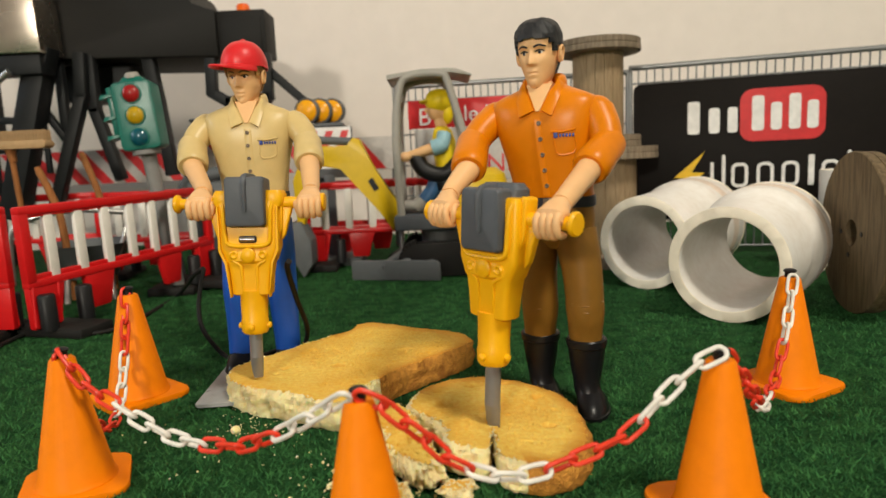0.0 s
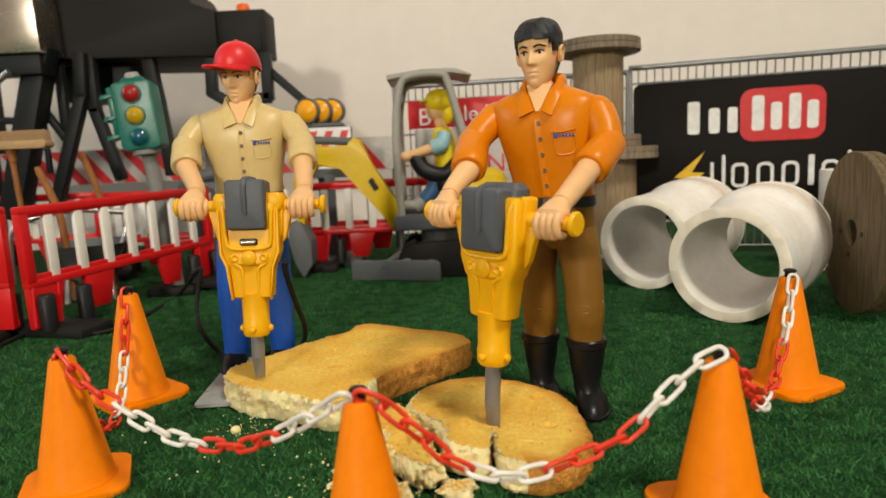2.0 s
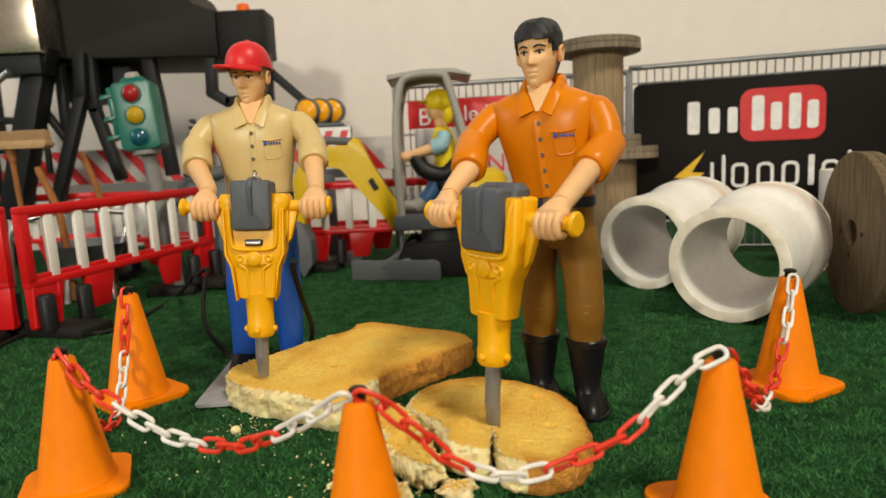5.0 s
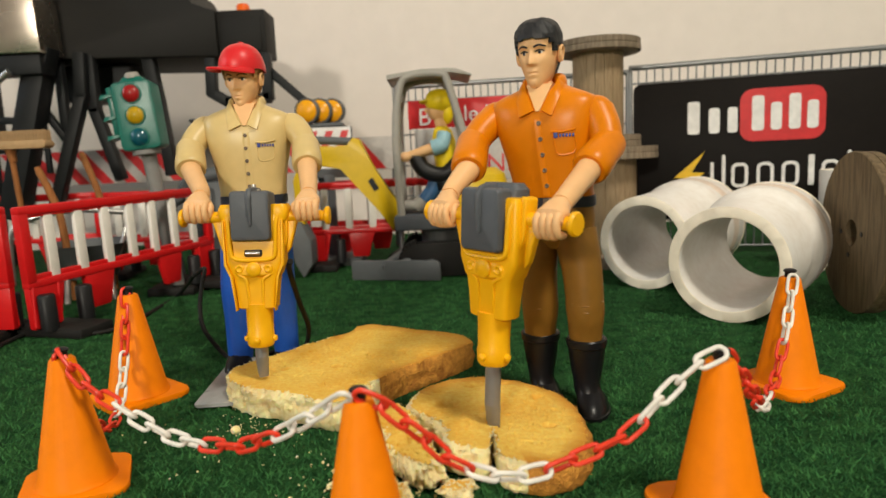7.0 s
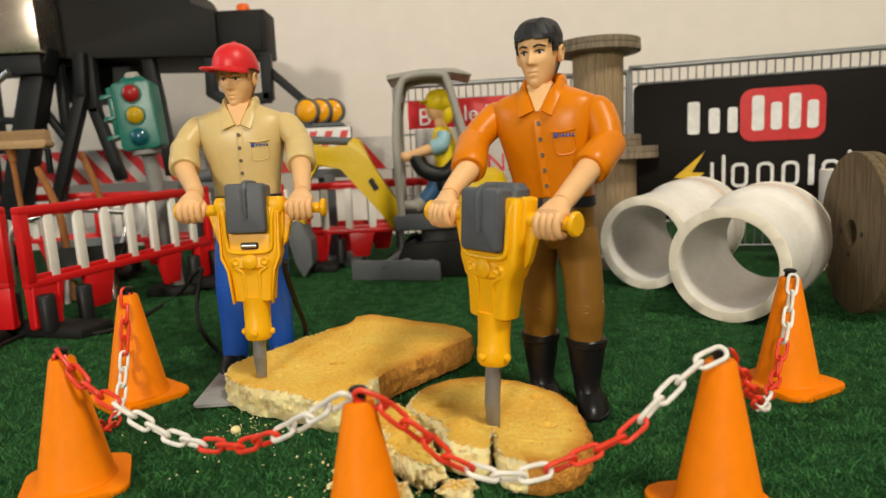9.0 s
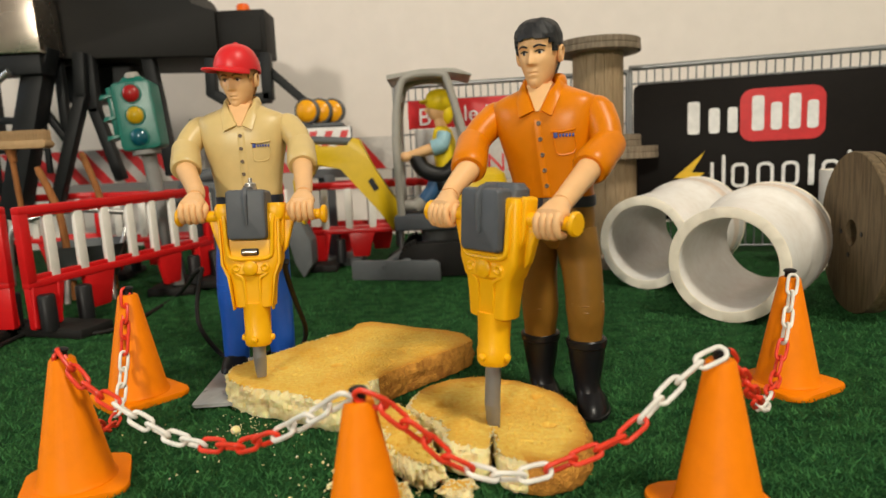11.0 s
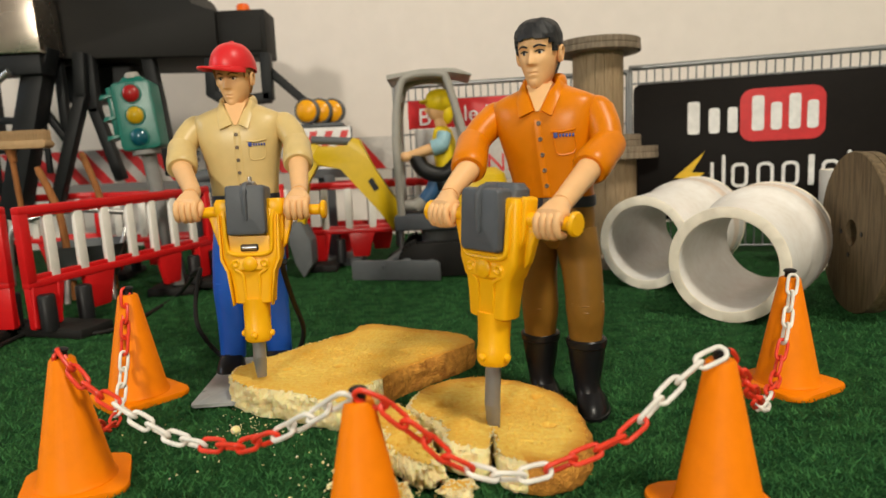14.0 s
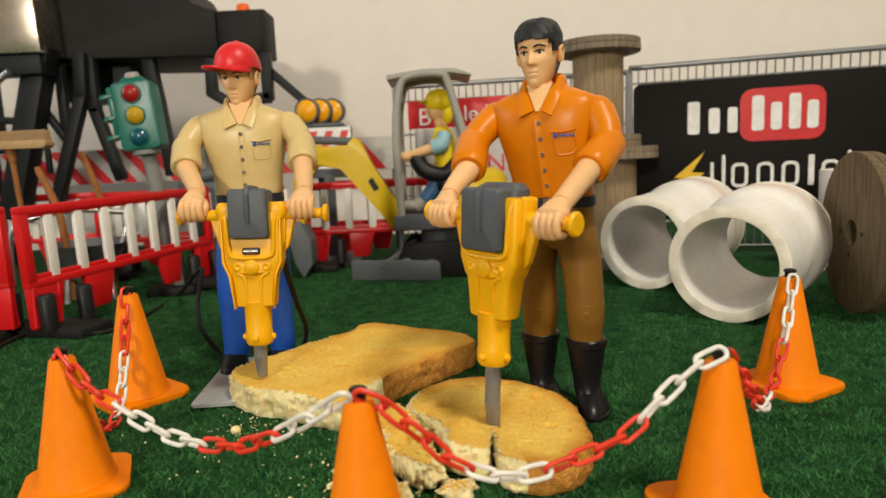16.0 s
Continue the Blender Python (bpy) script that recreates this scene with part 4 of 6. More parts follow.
        inner = [[v * 0.93 for v in r] for r in shell]
        loft(tm, inner[::-1] + shell, M["cap"])
        ball(tm, (0, 0, 0.80), (0.09, 0.09, 0.045), M["cap"], 12)
        sections = []
        for k in range(25):
            a = radians(196 + 148 * k / 24)
            ca, sa = math.cos(a), math.sin(a)
            e = max(0.0, math.sin(math.pi * k / 24)) ** 0.6
            x0, y0 = 0.72 * ca, 0.785 * sa
            x1, y1 = 0.72 * ca * (1 + 0.03 * e), 0.785 * sa - 0.66 * e
            dip = -0.13 * (ca / 0.96) ** 2
            sections.append([(x0, y0, 0.05), (x1, y1, 0.06 + dip * 0.9 - 0.02), (x1 * 1.01, y1 - 0.02 * e, 0.02 + dip * 0.9 - 0.02), (x1, y1, -0.02 + dip * 0.9 - 0.02), (x0, y0, -0.03)])
        loft(tm, [[Vector(p) for p in r] for r in sections], M["cap"])
        add(bm, tm, hat)
    # arms, rolled sleeves, fists
    across = Vector((math.cos(radians(grip_yaw)), math.sin(radians(grip_yaw)), 0))
    fwd = across.cross(Vector((0, 0, 1)))
    up = Vector((0, 0, 1))
    for side, (sh, el, cuff, wr, gr) in zip((-1, 1), arms):
        sh, el, cuff, wr, gr = (Vector(v) for v in (sh, el, cuff, wr, gr))
        inward = turn @ Vector((-side * 0.16, 0, 0))
        ball(bm, sh + inward * 0.5, (0.44, 0.44, 0.45), M["shirt"], 24)
        pts = smooth_path([sh + inward * 0.3, sh.lerp(el, 0.5) + Vector((side * 0.03, 0, 0.02)), el], 6)
        k = len(pts)
        tube(bm, pts, [0.445 - 0.065 * i / (k - 1) for i in range(k)], 24, M["shirt"])
        ball(bm, el, 0.37, M["shirt"], 20)
        # rolled cuff with its folded edges
        line = [el.lerp(cuff, u) for u in (-0.22, -0.20, -0.05, 0.35, 0.45, 0.80, 1.0, 1.06, 1.04)]
        tube(bm, line, [0.34, 0.405, 0.44, 0.44, 0.455, 0.465, 0.455, 0.41, 0.34], 26, M["shirt"], caps=True)
        arm = smooth_path([el.lerp(cuff, 0.6), cuff, cuff.lerp(wr, 0.5), wr, wr.lerp(gr, 0.45) + up * 0.10], 5)
        k = len(arm)
        tube(bm, arm, [0.345 - 0.115 * min(1, i / (k - 5)) for i in range(k)], 20, M["skin"])
        # back of the fist, fingers over the grip, thumb
        top = gr + up * 0.24
        hand_rows = []
        for c, w, h in ((wr.lerp(gr, 0.35) + up * 0.08, 0.21, 0.19), (wr.lerp(top, 0.7), 0.27, 0.20), (top + fwd * -0.05, 0.33, 0.20), (top + fwd * 0.16 - up * 0.06, 0.34, 0.16), (gr + fwd * 0.22 + up * 0.02, 0.335, 0.12)):
            nrm = (up * 0.8 + fwd * 0.6).normalized()
            hand_rows.append([c + across * w * math.copysign(abs(math.cos(b)) ** 0.7, math.cos(b)) + nrm * h * math.copysign(abs(math.sin(b)) ** 0.8, math.sin(b)) for b in (2 * math.pi * j / 20 for j in range(20))])
        loft(bm, hand_rows, M["skin"])
        for j in range(4):
            c0 = gr + across * (j - 1.5) * 0.163
            long = (0.95, 1.0, 1.0, 0.9)[j if side > 0 else 3 - j]
            tube(bm, smooth_path([c0 + up * 0.20 + fwd * 0.15, c0 + up * 0.10 + fwd * 0.285, c0 - up * 0.10 + fwd * 0.30, c0 - up * 0.27 * long + fwd * 0.22, c0 - up * 0.29 * long + fwd * 0.0], 3), [0.088] * 8 + [0.082] * 4 + [0.06], 10, M["skin"])
        tube(bm, smooth_path([wr.lerp(gr, 0.6) - across * side * 0.22, gr - across * side * 0.36 + up * 0.08 + fwd * 0.12, gr - across * side * 0.30 - up * 0.22 + fwd * 0.14], 4), [0.10] * 6 + [0.085] * 2 + [0.06], 10, M["skin"])
    ob = part(name, bm, mats)
    return tagged(ob, label, "doll")


orange_mats = [SHIRT_ORANGE, SKIN, HAIR_BLACK, TROUSER_BROWN, BOOT, BELT, EYE_WHITE, EYE_DARK, HAIR_BLACK, LIP, BADGE, BUTTON, CAP_RED]
tan_mats = [SHIRT_TAN, SKIN, HAIR_BLOND, TROUSER_BLUE, BOOT, BELT, EYE_WHITE, EYE_DARK, BROW, LIP, BADGE, BUTTON, CAP_RED]


def reach(breaker_ob, base, side, scale=1.0, drop=0.0):
    """Where a fist holds the grip, in the doll's own space."""
    g = breaker_ob.matrix_basis @ Vector((side * 1.56 * C, 0, (4.98 - drop) * C)) / C
    return tuple((g - Vector(base)) / scale)


O_BASE = (3.2, 17.3, 0.0)
gl, gr = reach(right_breaker, O_BASE, -1, 1, 0.33), reach(right_breaker, O_BASE, 1, 1, 0.33)
orange_doll = doll("orange_doll", "worker doll in orange shirt, brown trousers and black boots", orange_mats, -27, -31,
                   [((-1.62, 0.62, 8.10), (-2.28, -0.05, 7.38), (-2.46, -0.85, 6.78), (gl[0] + 0.16, gl[1] + 0.42, gl[2] + 0.52), gl),
                    ((0.96, -0.64, 8.06), (1.02, -1.15, 7.20), (0.42, -1.80, 6.68), (gr[0] + 0.34, gr[1] + 0.50, gr[2] + 0.46), gr)],
                   [(-0.50, 0.60), (0.62, -0.28)], False, (-0.10, -0.33, -0.46), nod=5, grip_yaw=-45, head_size=0.905)
place(orange_doll, *O_BASE)

T_BASE, T_SCALE = (-6.25, 21.9, 0.12), 1.03
gl, gr = reach(left_breaker, T_BASE, -1, T_SCALE), reach(left_breaker, T_BASE, 1, T_SCALE)
tan_doll = doll("tan_doll", "worker doll in tan shirt, blue trousers and red cap", tan_mats, 2, -11,
                [((-1.60, 0.0, 8.12), (-1.88, -0.55, 7.45), (-1.66, -1.25, 6.88), (gl[0] - 0.16, gl[1] + 0.75, gl[2] + 0.46), gl),
                 ((1.38, 0.0, 8.10), (1.80, -0.55, 7.42), (1.95, -1.25, 6.85), (gr[0] - 0.10, gr[1] + 0.75, gr[2] + 0.46), gr)],
                [(-1.06, 0.0), (0.46, 0.30)], True, (-0.13, -0.11, -0.13), False, 9, head_size=0.91)
tan_doll.matrix_basis = pose(T_BASE[0] * C, T_BASE[1] * C, T_BASE[2] * C)
tan_doll.scale = (T_SCALE,) * 3


def foot_plate():
    bm = fresh()
    prism(bm, rounded(2.6, 4.6, 0.12), 0.0, 0.10, m=rot(90), bevel=0.03)
    ob = part("foot_plate", bm, PLATE)
    tagged(ob, "thin grey plastic plate under the tan doll", "plate")
    return place(ob, -6.45, 20.5, 0.10, 0, 0, 4)


plate_ob = foot_plate()


# ---- hoses on the felt ----
def hose(label, pts, r):
    bm = fresh()
    tube(bm, smooth_path(pts, 8), r, 10)
    return tagged(part("air_hose", bm, RUBBER), label, "hose")


hose("thin black rubber air hose lying on green felt", [(-18.77, 24.18, 0.12), (-18.94, 26.37, 0.12), (-18.86, 28.52, 0.12), (-16.61, 27.76, 0.12), (-15.11, 28.27, 0.12), (-14.87, 31.26, 0.12), (-15.29, 35.99, 0.12), (-10.39, 26.2, 2.8)], 0.10)
left_hose = hose("thin black rubber hose looping from jackhammer to felt", [(-4.55, 18.6, 4.3), (-4.75, 19.2, 3.95), (-4.85, 20.5, 2.75), (-4.85, 21.7, 1.5), (-5.2, 22.6, 0.6), (-5.7, 23.5, 0.12), (-6.4, 23.9, 0.12), (-7.46, 22.52, 0.12), (-8.54, 23.58, 0.12), (-9.28, 23.8, 1.03), (-9.57, 24.3, 1.81), (-9.65, 25.0, 2.68), (-9.74, 25.6, 3.13), (-10.39, 26.2, 2.8)], 0.085)


# ---- red and white safety barriers ----
def barrier():
    """A moulded barrier 12.9 cm long along x, standing on black feet."""
    t = thing("safety_barrier", "red plastic toy safety barrier with white slats", "barrier", "red safety barriers")
    L = 12.9
    bm = fresh()
    box(bm, (0, 0, 5.72), (L, 0.44, 0.40), 0.08)
    box(bm, (0, 0, 5.48), (L - 0.2, 0.30, 0.12), 0.03)
    box(bm, (0, 0, 2.52), (L, 0.44, 0.36), 0.08)
    box(bm, (0, 0, 2.78), (L - 0.2, 0.26, 0.24), 0.04)
    for s in (-1, 1):
        box(bm, (s * (L / 2 - 0.24), 0, 4.1), (0.48, 0.44, 3.2), 0.08)
        prism(bm, [(s * (L / 2 - 0.02), 2.5), (s * (L / 2 - 1.9), 2.5), (s * (L / 2 - 1.45), 0.5), (s * (L / 2 - 0.06), 0.5)], -0.17, 0.17, bevel=0.06)
        prism(bm, [(s * (L / 2 - 3.0), 2.5), (s * (L / 2 - 4.9), 2.5), (s * (L / 2 - 4.4), 0.7), (s * (L / 2 - 3.3), 0.7)], -0.17, 0.17, bevel=0.06)
        for x0 in (0.1, 1.40):
            tube(bm, [(s * (L / 2 - x0), -0.18, 0.6), (s * (L / 2 - x0 - 0.1), -0.18, 2.4)], 0.07, 6)
    part("barrier_frame", bm, RED_PLASTIC, t)
    n = 8
    for i in range(n):
        bm = fresh()
        box(bm, (-4.93 + 1.62 * i, -0.02, 4.1), (0.50, 0.26, 2.85), 0.06)
        part("slat", bm, WHITE_PLASTIC, t, "white plastic slat")
    for s in (-1, 1):
        bm = fresh()
        box(bm, (s * (L / 2 - 1.4), 0, 0.25), (1.9, 4.4, 0.48), 0.14)
        part("rubber_foot", bm, RUBBER, t, "black recycled-rubber foot block")
        for px in (0.5, 2.5):
            bm = fresh()
            lathe(bm, [(0.36, 0.4), (0.36, 1.95), (0.30, 2.03), (0.02, 2.04)], 18, m=Matrix.Translation((s * (L / 2 - px), -0.50, 0)))
            part("rubber_peg", bm, BLACK_PLASTIC, t, "black round peg")
    return t


bar = barrier()
place(bar, -16.25, 33.5, 0.10, 0, -1.2, 73)
for x, y, a in ((-25.4, 27.9, 178), (-3.1, 44.4, 3), (-2.0, 47.9, -3), (-17.6, 45.2, 8), (-31.5, 47.0, 4)):
    copy_thing(bar, pose(x * C, y * C, 0, 0, 0, a))


# ---- striped boards along the wall ----
def striped_board(x0, x1, y, z0, z1, rz):
    t = thing("striped_board", "red and white diagonally striped barrier board", "barrier board", "striped boards")
    w, h = x1 - x0, z1 - z0
    bm = fresh()
    box(bm, (0, 0, h / 2), (w, 0.25, h), 0.04)
    part("board", bm, SHADED_WHITE, t)
    k = h * 0.8
    x = -w / 2 + 0.3
    while x < w / 2 - 1.2 - k:
        bm = fresh()
        prism(bm, [(x + k, 0.06), (x + k + 0.95, 0.06), (x + 0.95, h - 0.06), (x, h - 0.06)], -0.15, -0.12)
        part("stripe", bm, SIGN_RED, t, "red diagonal stripe")
        x += 1.95
    for s in (-1, 1):
        bm = fresh()
        box(bm, (s * (w / 2 - 0.8), 0.3, -z0 / 2 + h / 2), (0.35, 0.3, z0 + h), 0.05)
        part("post", bm, MID_GREY, t)
    return place(t, (x0 + x1) / 2, y, z0, 0, 0, rz)


striped_board(-19.5, -3.0, 54, 6.6, 9.3, 0)
striped_board(-38, -20.0, 53, 6.4, 9.2, 0)


# ---- charcoal loading gantry ----
def gantry():
    t = thing("loading_gantry", "charcoal plastic toy loading gantry on black lattice legs", "gantry")
    bm = fresh()
    prism(bm, [(-40, 15.6), (-28, 15.4), (-15.2, 15.0), (-15.2, 18.2), (-16.8, 18.6), (-17.8, 20.6), (-40, 23.0)], 46.5, 54.5, bevel=0.12)
    part("hopper", bm, CHARCOAL, t)
    bm = fresh()
    box(bm, (-13.5, 48.2, 16.6), (3.4, 2.8, 3.2), 0.12)
    box(bm, (-13.5, 46.75, 16.5), (2.8, 0.12, 2.3), 0.05)
    part("end_box", bm, CHARCOAL, t)
    bm = fresh()
    lathe(bm, [(0.55, 0), (0.55, 0.12), (0.48, 0.2), (0.46, 0.5), (0.38, 0.62), (0.05, 0.66)], 20, m=Matrix.Translation((-13.6, 48, 18.2)))
    part("beacon", bm, BEACON_RED, t, "small red-orange beacon")
    bm = fresh()
    prism(bm, [(-29.5, 15.3), (-25.9, 15.3), (-26.1, 20.8), (-29.5, 20.8)], 43.6, 46.4, bevel=0.1)
    part("metal_cover", bm, SHEET, t, "bent polished sheet metal cover")
    bm = fresh()
    box(bm, (-28.4, 44.5, 14.6), (4.6, 1.5, 1.3), 0.1)
    part("cross_beam", bm, GANTRY, t)

    def strut(pts, r):
        for p, q in zip(pts, pts[1:]):
            bm = fresh()
            d = Vector(q) - Vector(p)
            m = Matrix.Translation((Vector(p) + Vector(q)) / 2) @ d.to_track_quat("Z", "Y").to_matrix().to_4x4()
            box(bm, None, (r, r, d.length + r * 0.5), 0.08, m)
            part("strut", bm, GANTRY, t)
    strut([(-26.6, 45.0, 15.6), (-29.9, 45.0, 4.7)], 1.5)
    strut([(-24.6, 46.0, 15.4), (-24.8, 46.0, 12.7), (-27.6, 46.0, 4.9)], 0.8)
    strut([(-26.5, 46.6, 15.2), (-26.5, 46.6, 10.3)], 0.6)
    strut([(-27.8, 46.0, 12.2), (-26.3, 46.0, 9.8)], 0.5)
    strut([(-27.4, 45.5, 10.6), (-27.4, 45.5, 7.5)], 0.35)
    strut([(-24.3, 46.6, 15.3), (-24.3, 46.6, 11.7), (-23.0, 46.6, 6.9)], 0.75)
    strut([(-20.4, 47.2, 15.2), (-20.0, 47.2, 12.2), (-19.5, 47.2, 7.1)], 0.85)
    strut([(-30.5, 45.6, 11.2), (-28.8, 45.6, 11.1)], 0.5)
    strut([(-15.9, 47, 15.0), (-16.0, 47, 12.6), (-14.9, 47, 11.9), (-12.0, 47, 12.1), (-12.0, 47, 15.0)], 0.75)
    strut([(-12.2, 47.3, 14.3), (-8.6, 47.3, 10.9), (-8.6, 47.3, 0.3)], 0.6)
    bm = fresh()
    tube(bm, [(-31.2, 43.2, 11.7), (-27.9, 43.2, 14.1)], 0.22, 10)
    part("rod", bm, STEEL, t, "bright metal rod")
    strut([(-33, 44.4, 9.2), (-28.8, 44.4, 9.2)], 0.6)
    strut([(-36.5, 45, 15.2), (-36.5, 45, 0.0)], 1.4)
    strut([(-36.5, 53.5, 15.2), (-36.5, 53.5, 0.0)], 1.4)
    bm = fresh()
    box(bm, (-25.2, 50.4, 13.9), (5.6, 3.6, 2.6), 0.2)
    part("chute", bm, GANTRY, t, "black discharge chute")
    return t


gantry()


# ---- traffic light ----
def traffic_light():
    t = thing("traffic_light", "teal toy traffic light with red, amber and blue-green lenses", "traffic light")
    bm = fresh()
    loft(bm, [[(x, y, z) for x, z in rounded(w, h, 0.3)] for y, w, h in ((0.9, 2.1, 3.7), (-0.55, 2.2, 3.8), (-0.7, 2.1, 3.7), (-0.72, 1.9, 3.5))])
    loft(bm, [oval((0, 0.1, 1.82), 0.8, 0.6, 16, 0, 4), oval((0, 0.1, 2.15), 0.55, 0.45, 16, 0, 4)])
    part("housing", bm, TL_GREEN, t)
    bm = fresh()
    lathe(bm, [(0.42, 2.1), (0.40, 2.3), (0.3, 2.42), (0.05, 2.44)], 16)
    part("top_cap", bm, GREY_TUBE, t)
    for z, m in ((1.2, LENS_RED), (0.0, LENS_AMBER), (-1.2, LENS_BLUE)):
        bm = fresh()
        lathe(bm, [(0.55, 0), (0.55, 0.10), (0.46, 0.12), (0.46, 0.0)], 24, m=Matrix.Translation((0, -0.68, z)) @ rot(90), caps=False)
        ring = part("lens_ring", bm, TL_GREEN, t)
        bm = fresh()
        ball(bm, (0, -0.70, z), (0.50, 0.30, 0.50), 0, 22)
        part("lens", bm, m, ring, "glossy domed lens")
    for z in (1.35, 0.15, -0.9):
        bm = fresh()
        prism(bm, [(-1.05, z), (-1.75, z - 0.02), (-1.85, z - 0.28), (-1.7, z - 0.3), (-1.55, z - 0.18), (-1.05, z - 0.2)], -0.5, 0.5, bevel=0.04)
        part("side_hood", bm, TL_GREEN, t)
    bm = fresh()
    box(bm, (-1.25, 0, 0.4), (0.35, 0.9, 2.6), 0.06)
    part("side_bracket", bm, TL_GREEN, t)
    bm = fresh()
    lathe(bm, [(0.75, -2.15), (0.75, -1.9)], 20)
    tube(bm, [(0, 0.2, -2.0), (0.15, 0.3, -10.0)], 0.40, 16)
    part("pole", bm, POLE_GREY, t, "grey plastic pole")
    bm = fresh()
    box(bm, (0.1, 0.3, -10.1), (2.6, 2.6, 0.5), 0.1, rot(0, 6, 0))
    part("base_block", bm, RUBBER, t)
    return place(t, -16.82, 37, 10.3, 0, -5, 6)


traffic_light()


# ---- broom, tools and wheelbarrow ----
def broom():
    t = thing("broom", "toy broom with tan bristles standing head up", "broom")
    bm = fresh()
    prism(bm, rounded(3.4, 0.42, 0.18), -0.45, 0.45, bevel=0.04)
    part("broom_head", bm, BROOM_WOOD, t)
    bm = fresh()
    for i in range(22):
        for j in range(5):
            x, y = -1.55 + 3.1 * i / 21, -0.34 + 0.17 * j
            tube(bm, [(x, y, 0.15), (x + random.uniform(-0.05, 0.05), y, 0.78)], [0.06, 0.035], 5)
    tagged(part("bristles", bm, BROOM_WOOD, t, "dense tan bristles"), kind="stuff")
    bm = fresh()
    tube(bm, [(-0.55, 0, -0.15), (-0.45, 0, -0.9)], [0.28, 0.2], 12)
    tube(bm, [(-0.5, 0, -0.7), (-0.2, 0.2, -8.9)], 0.15, 12)
    part("broomstick", bm, HANDLE_WOOD, t)
    return place(t, -23.2, 36, 8.95)


broom()


def tool_handle(x0, z0, x1, z1, y):
    bm = fresh()
    tube(bm, smooth_path([(x0, y, z0), ((x0 + x1) / 2 + 0.12, y, (z0 + z1) / 2), (x1, y, z1), (x1 + 0.25, y, 0.1)], 5), [0.14] + [0.2] * 14 + [0.18], 12)
    return tagged(part("tool_handle", bm, HANDLE_WOOD), "curved brown wooden tool handle standing upright", "tool handle", "tool handles")


tool_handle(-22.4, 7.7, -21.4, 4.5, 36)
tool_handle(-21.5, 8.5, -20.6, 5.0, 39)


def wheelbarrow():
    t = thing("wheelbarrow", "grey toy wheelbarrow with shiny tubular handles", "wheelbarrow")
    bm = fresh()
    loft(bm, [oval((0, 0, 1.3), 1.3, 1.6, 20, 0, 4), oval((0, 0, 3.2), 2.1, 2.6, 20, 0, 4), oval((0, 0, 3.25), 2.2, 2.7, 20, 0, 4), oval((0, 0, 3.2), 2.0, 2.5, 20, 0, 4), oval((0, 0, 1.5), 1.2, 1.5, 20, 0, 4)])
    part("tray", bm, MID_GREY, t)
    bm = fresh()
    tube(bm, smooth_path([(-3.9, -0.9, 1.2), (-3.7, -0.9, 4.0), (-2.8, -0.9, 4.8), (-0.5, -0.9, 5.2), (2.2, -0.9, 4.9)], 6), 0.16, 10)
    tube(bm, smooth_path([(-1.6, -1.6, 1.6), (0.4, -1.6, 1.9), (1.6, -1.6, 2.6), (2.4, -1.4, 4.8)], 6), 0.16, 10)
    part("tube_frame", bm, STEEL, t, "shiny bent metal tube frame")
    bm = fresh()
    lathe(bm, [(0.5, -0.3), (1.0, -0.3), (1.15, 0), (1.0, 0.3), (0.5, 0.3)], 24, m=Matrix.Translation((0.6, 1.8, 1.15)) @ rot(0, 90, 0))
    part("wheel", bm, RUBBER, t)
    for s in (-1, 1):
        bm = fresh()
        tube(bm, [(s * 1.1, -1.5, 1.6), (s * 1.2, -1.8, 0.0)], 0.16, 10)
        part("leg", bm, STEEL, t)
    return place(t, -20.7, 37.4, 0.0, 0, 0, 20)


wheelbarrow()


def spring_hose():
    bm = fresh()
    pts = []
    for k in range(90):
        a = k * 0.62
        pts.append((0.38 * math.cos(a), 0.38 * math.sin(a), 0.042 * k))
    tube(bm, pts, 0.09, 6)
    ob = tagged(part("coil_spring", bm, MID_GREY), "grey plastic coil spring standing on a tool rack", "spring")
    place(ob, -15.9, 41, 6.6, 0, 12, 0)
    bm = fresh()
    tube(bm, smooth_path([(-17.2, 41, 0.2), (-17.4, 41, 4.6), (-16.5, 41, 5.6), (-15.9, 41, 6.5), (-14.2, 41, 6.9), (-12.8, 41, 7.2)], 6), 0.42, 12)
    box(bm, (-14.2, 41.4, 3.2), (3.6, 2.6, 6.4), 0.3)
    tagged(part("compressor_hose", bm, MID_GREY), "thick grey hose on a dark grey compressor box", "compressor")


spring_hose()


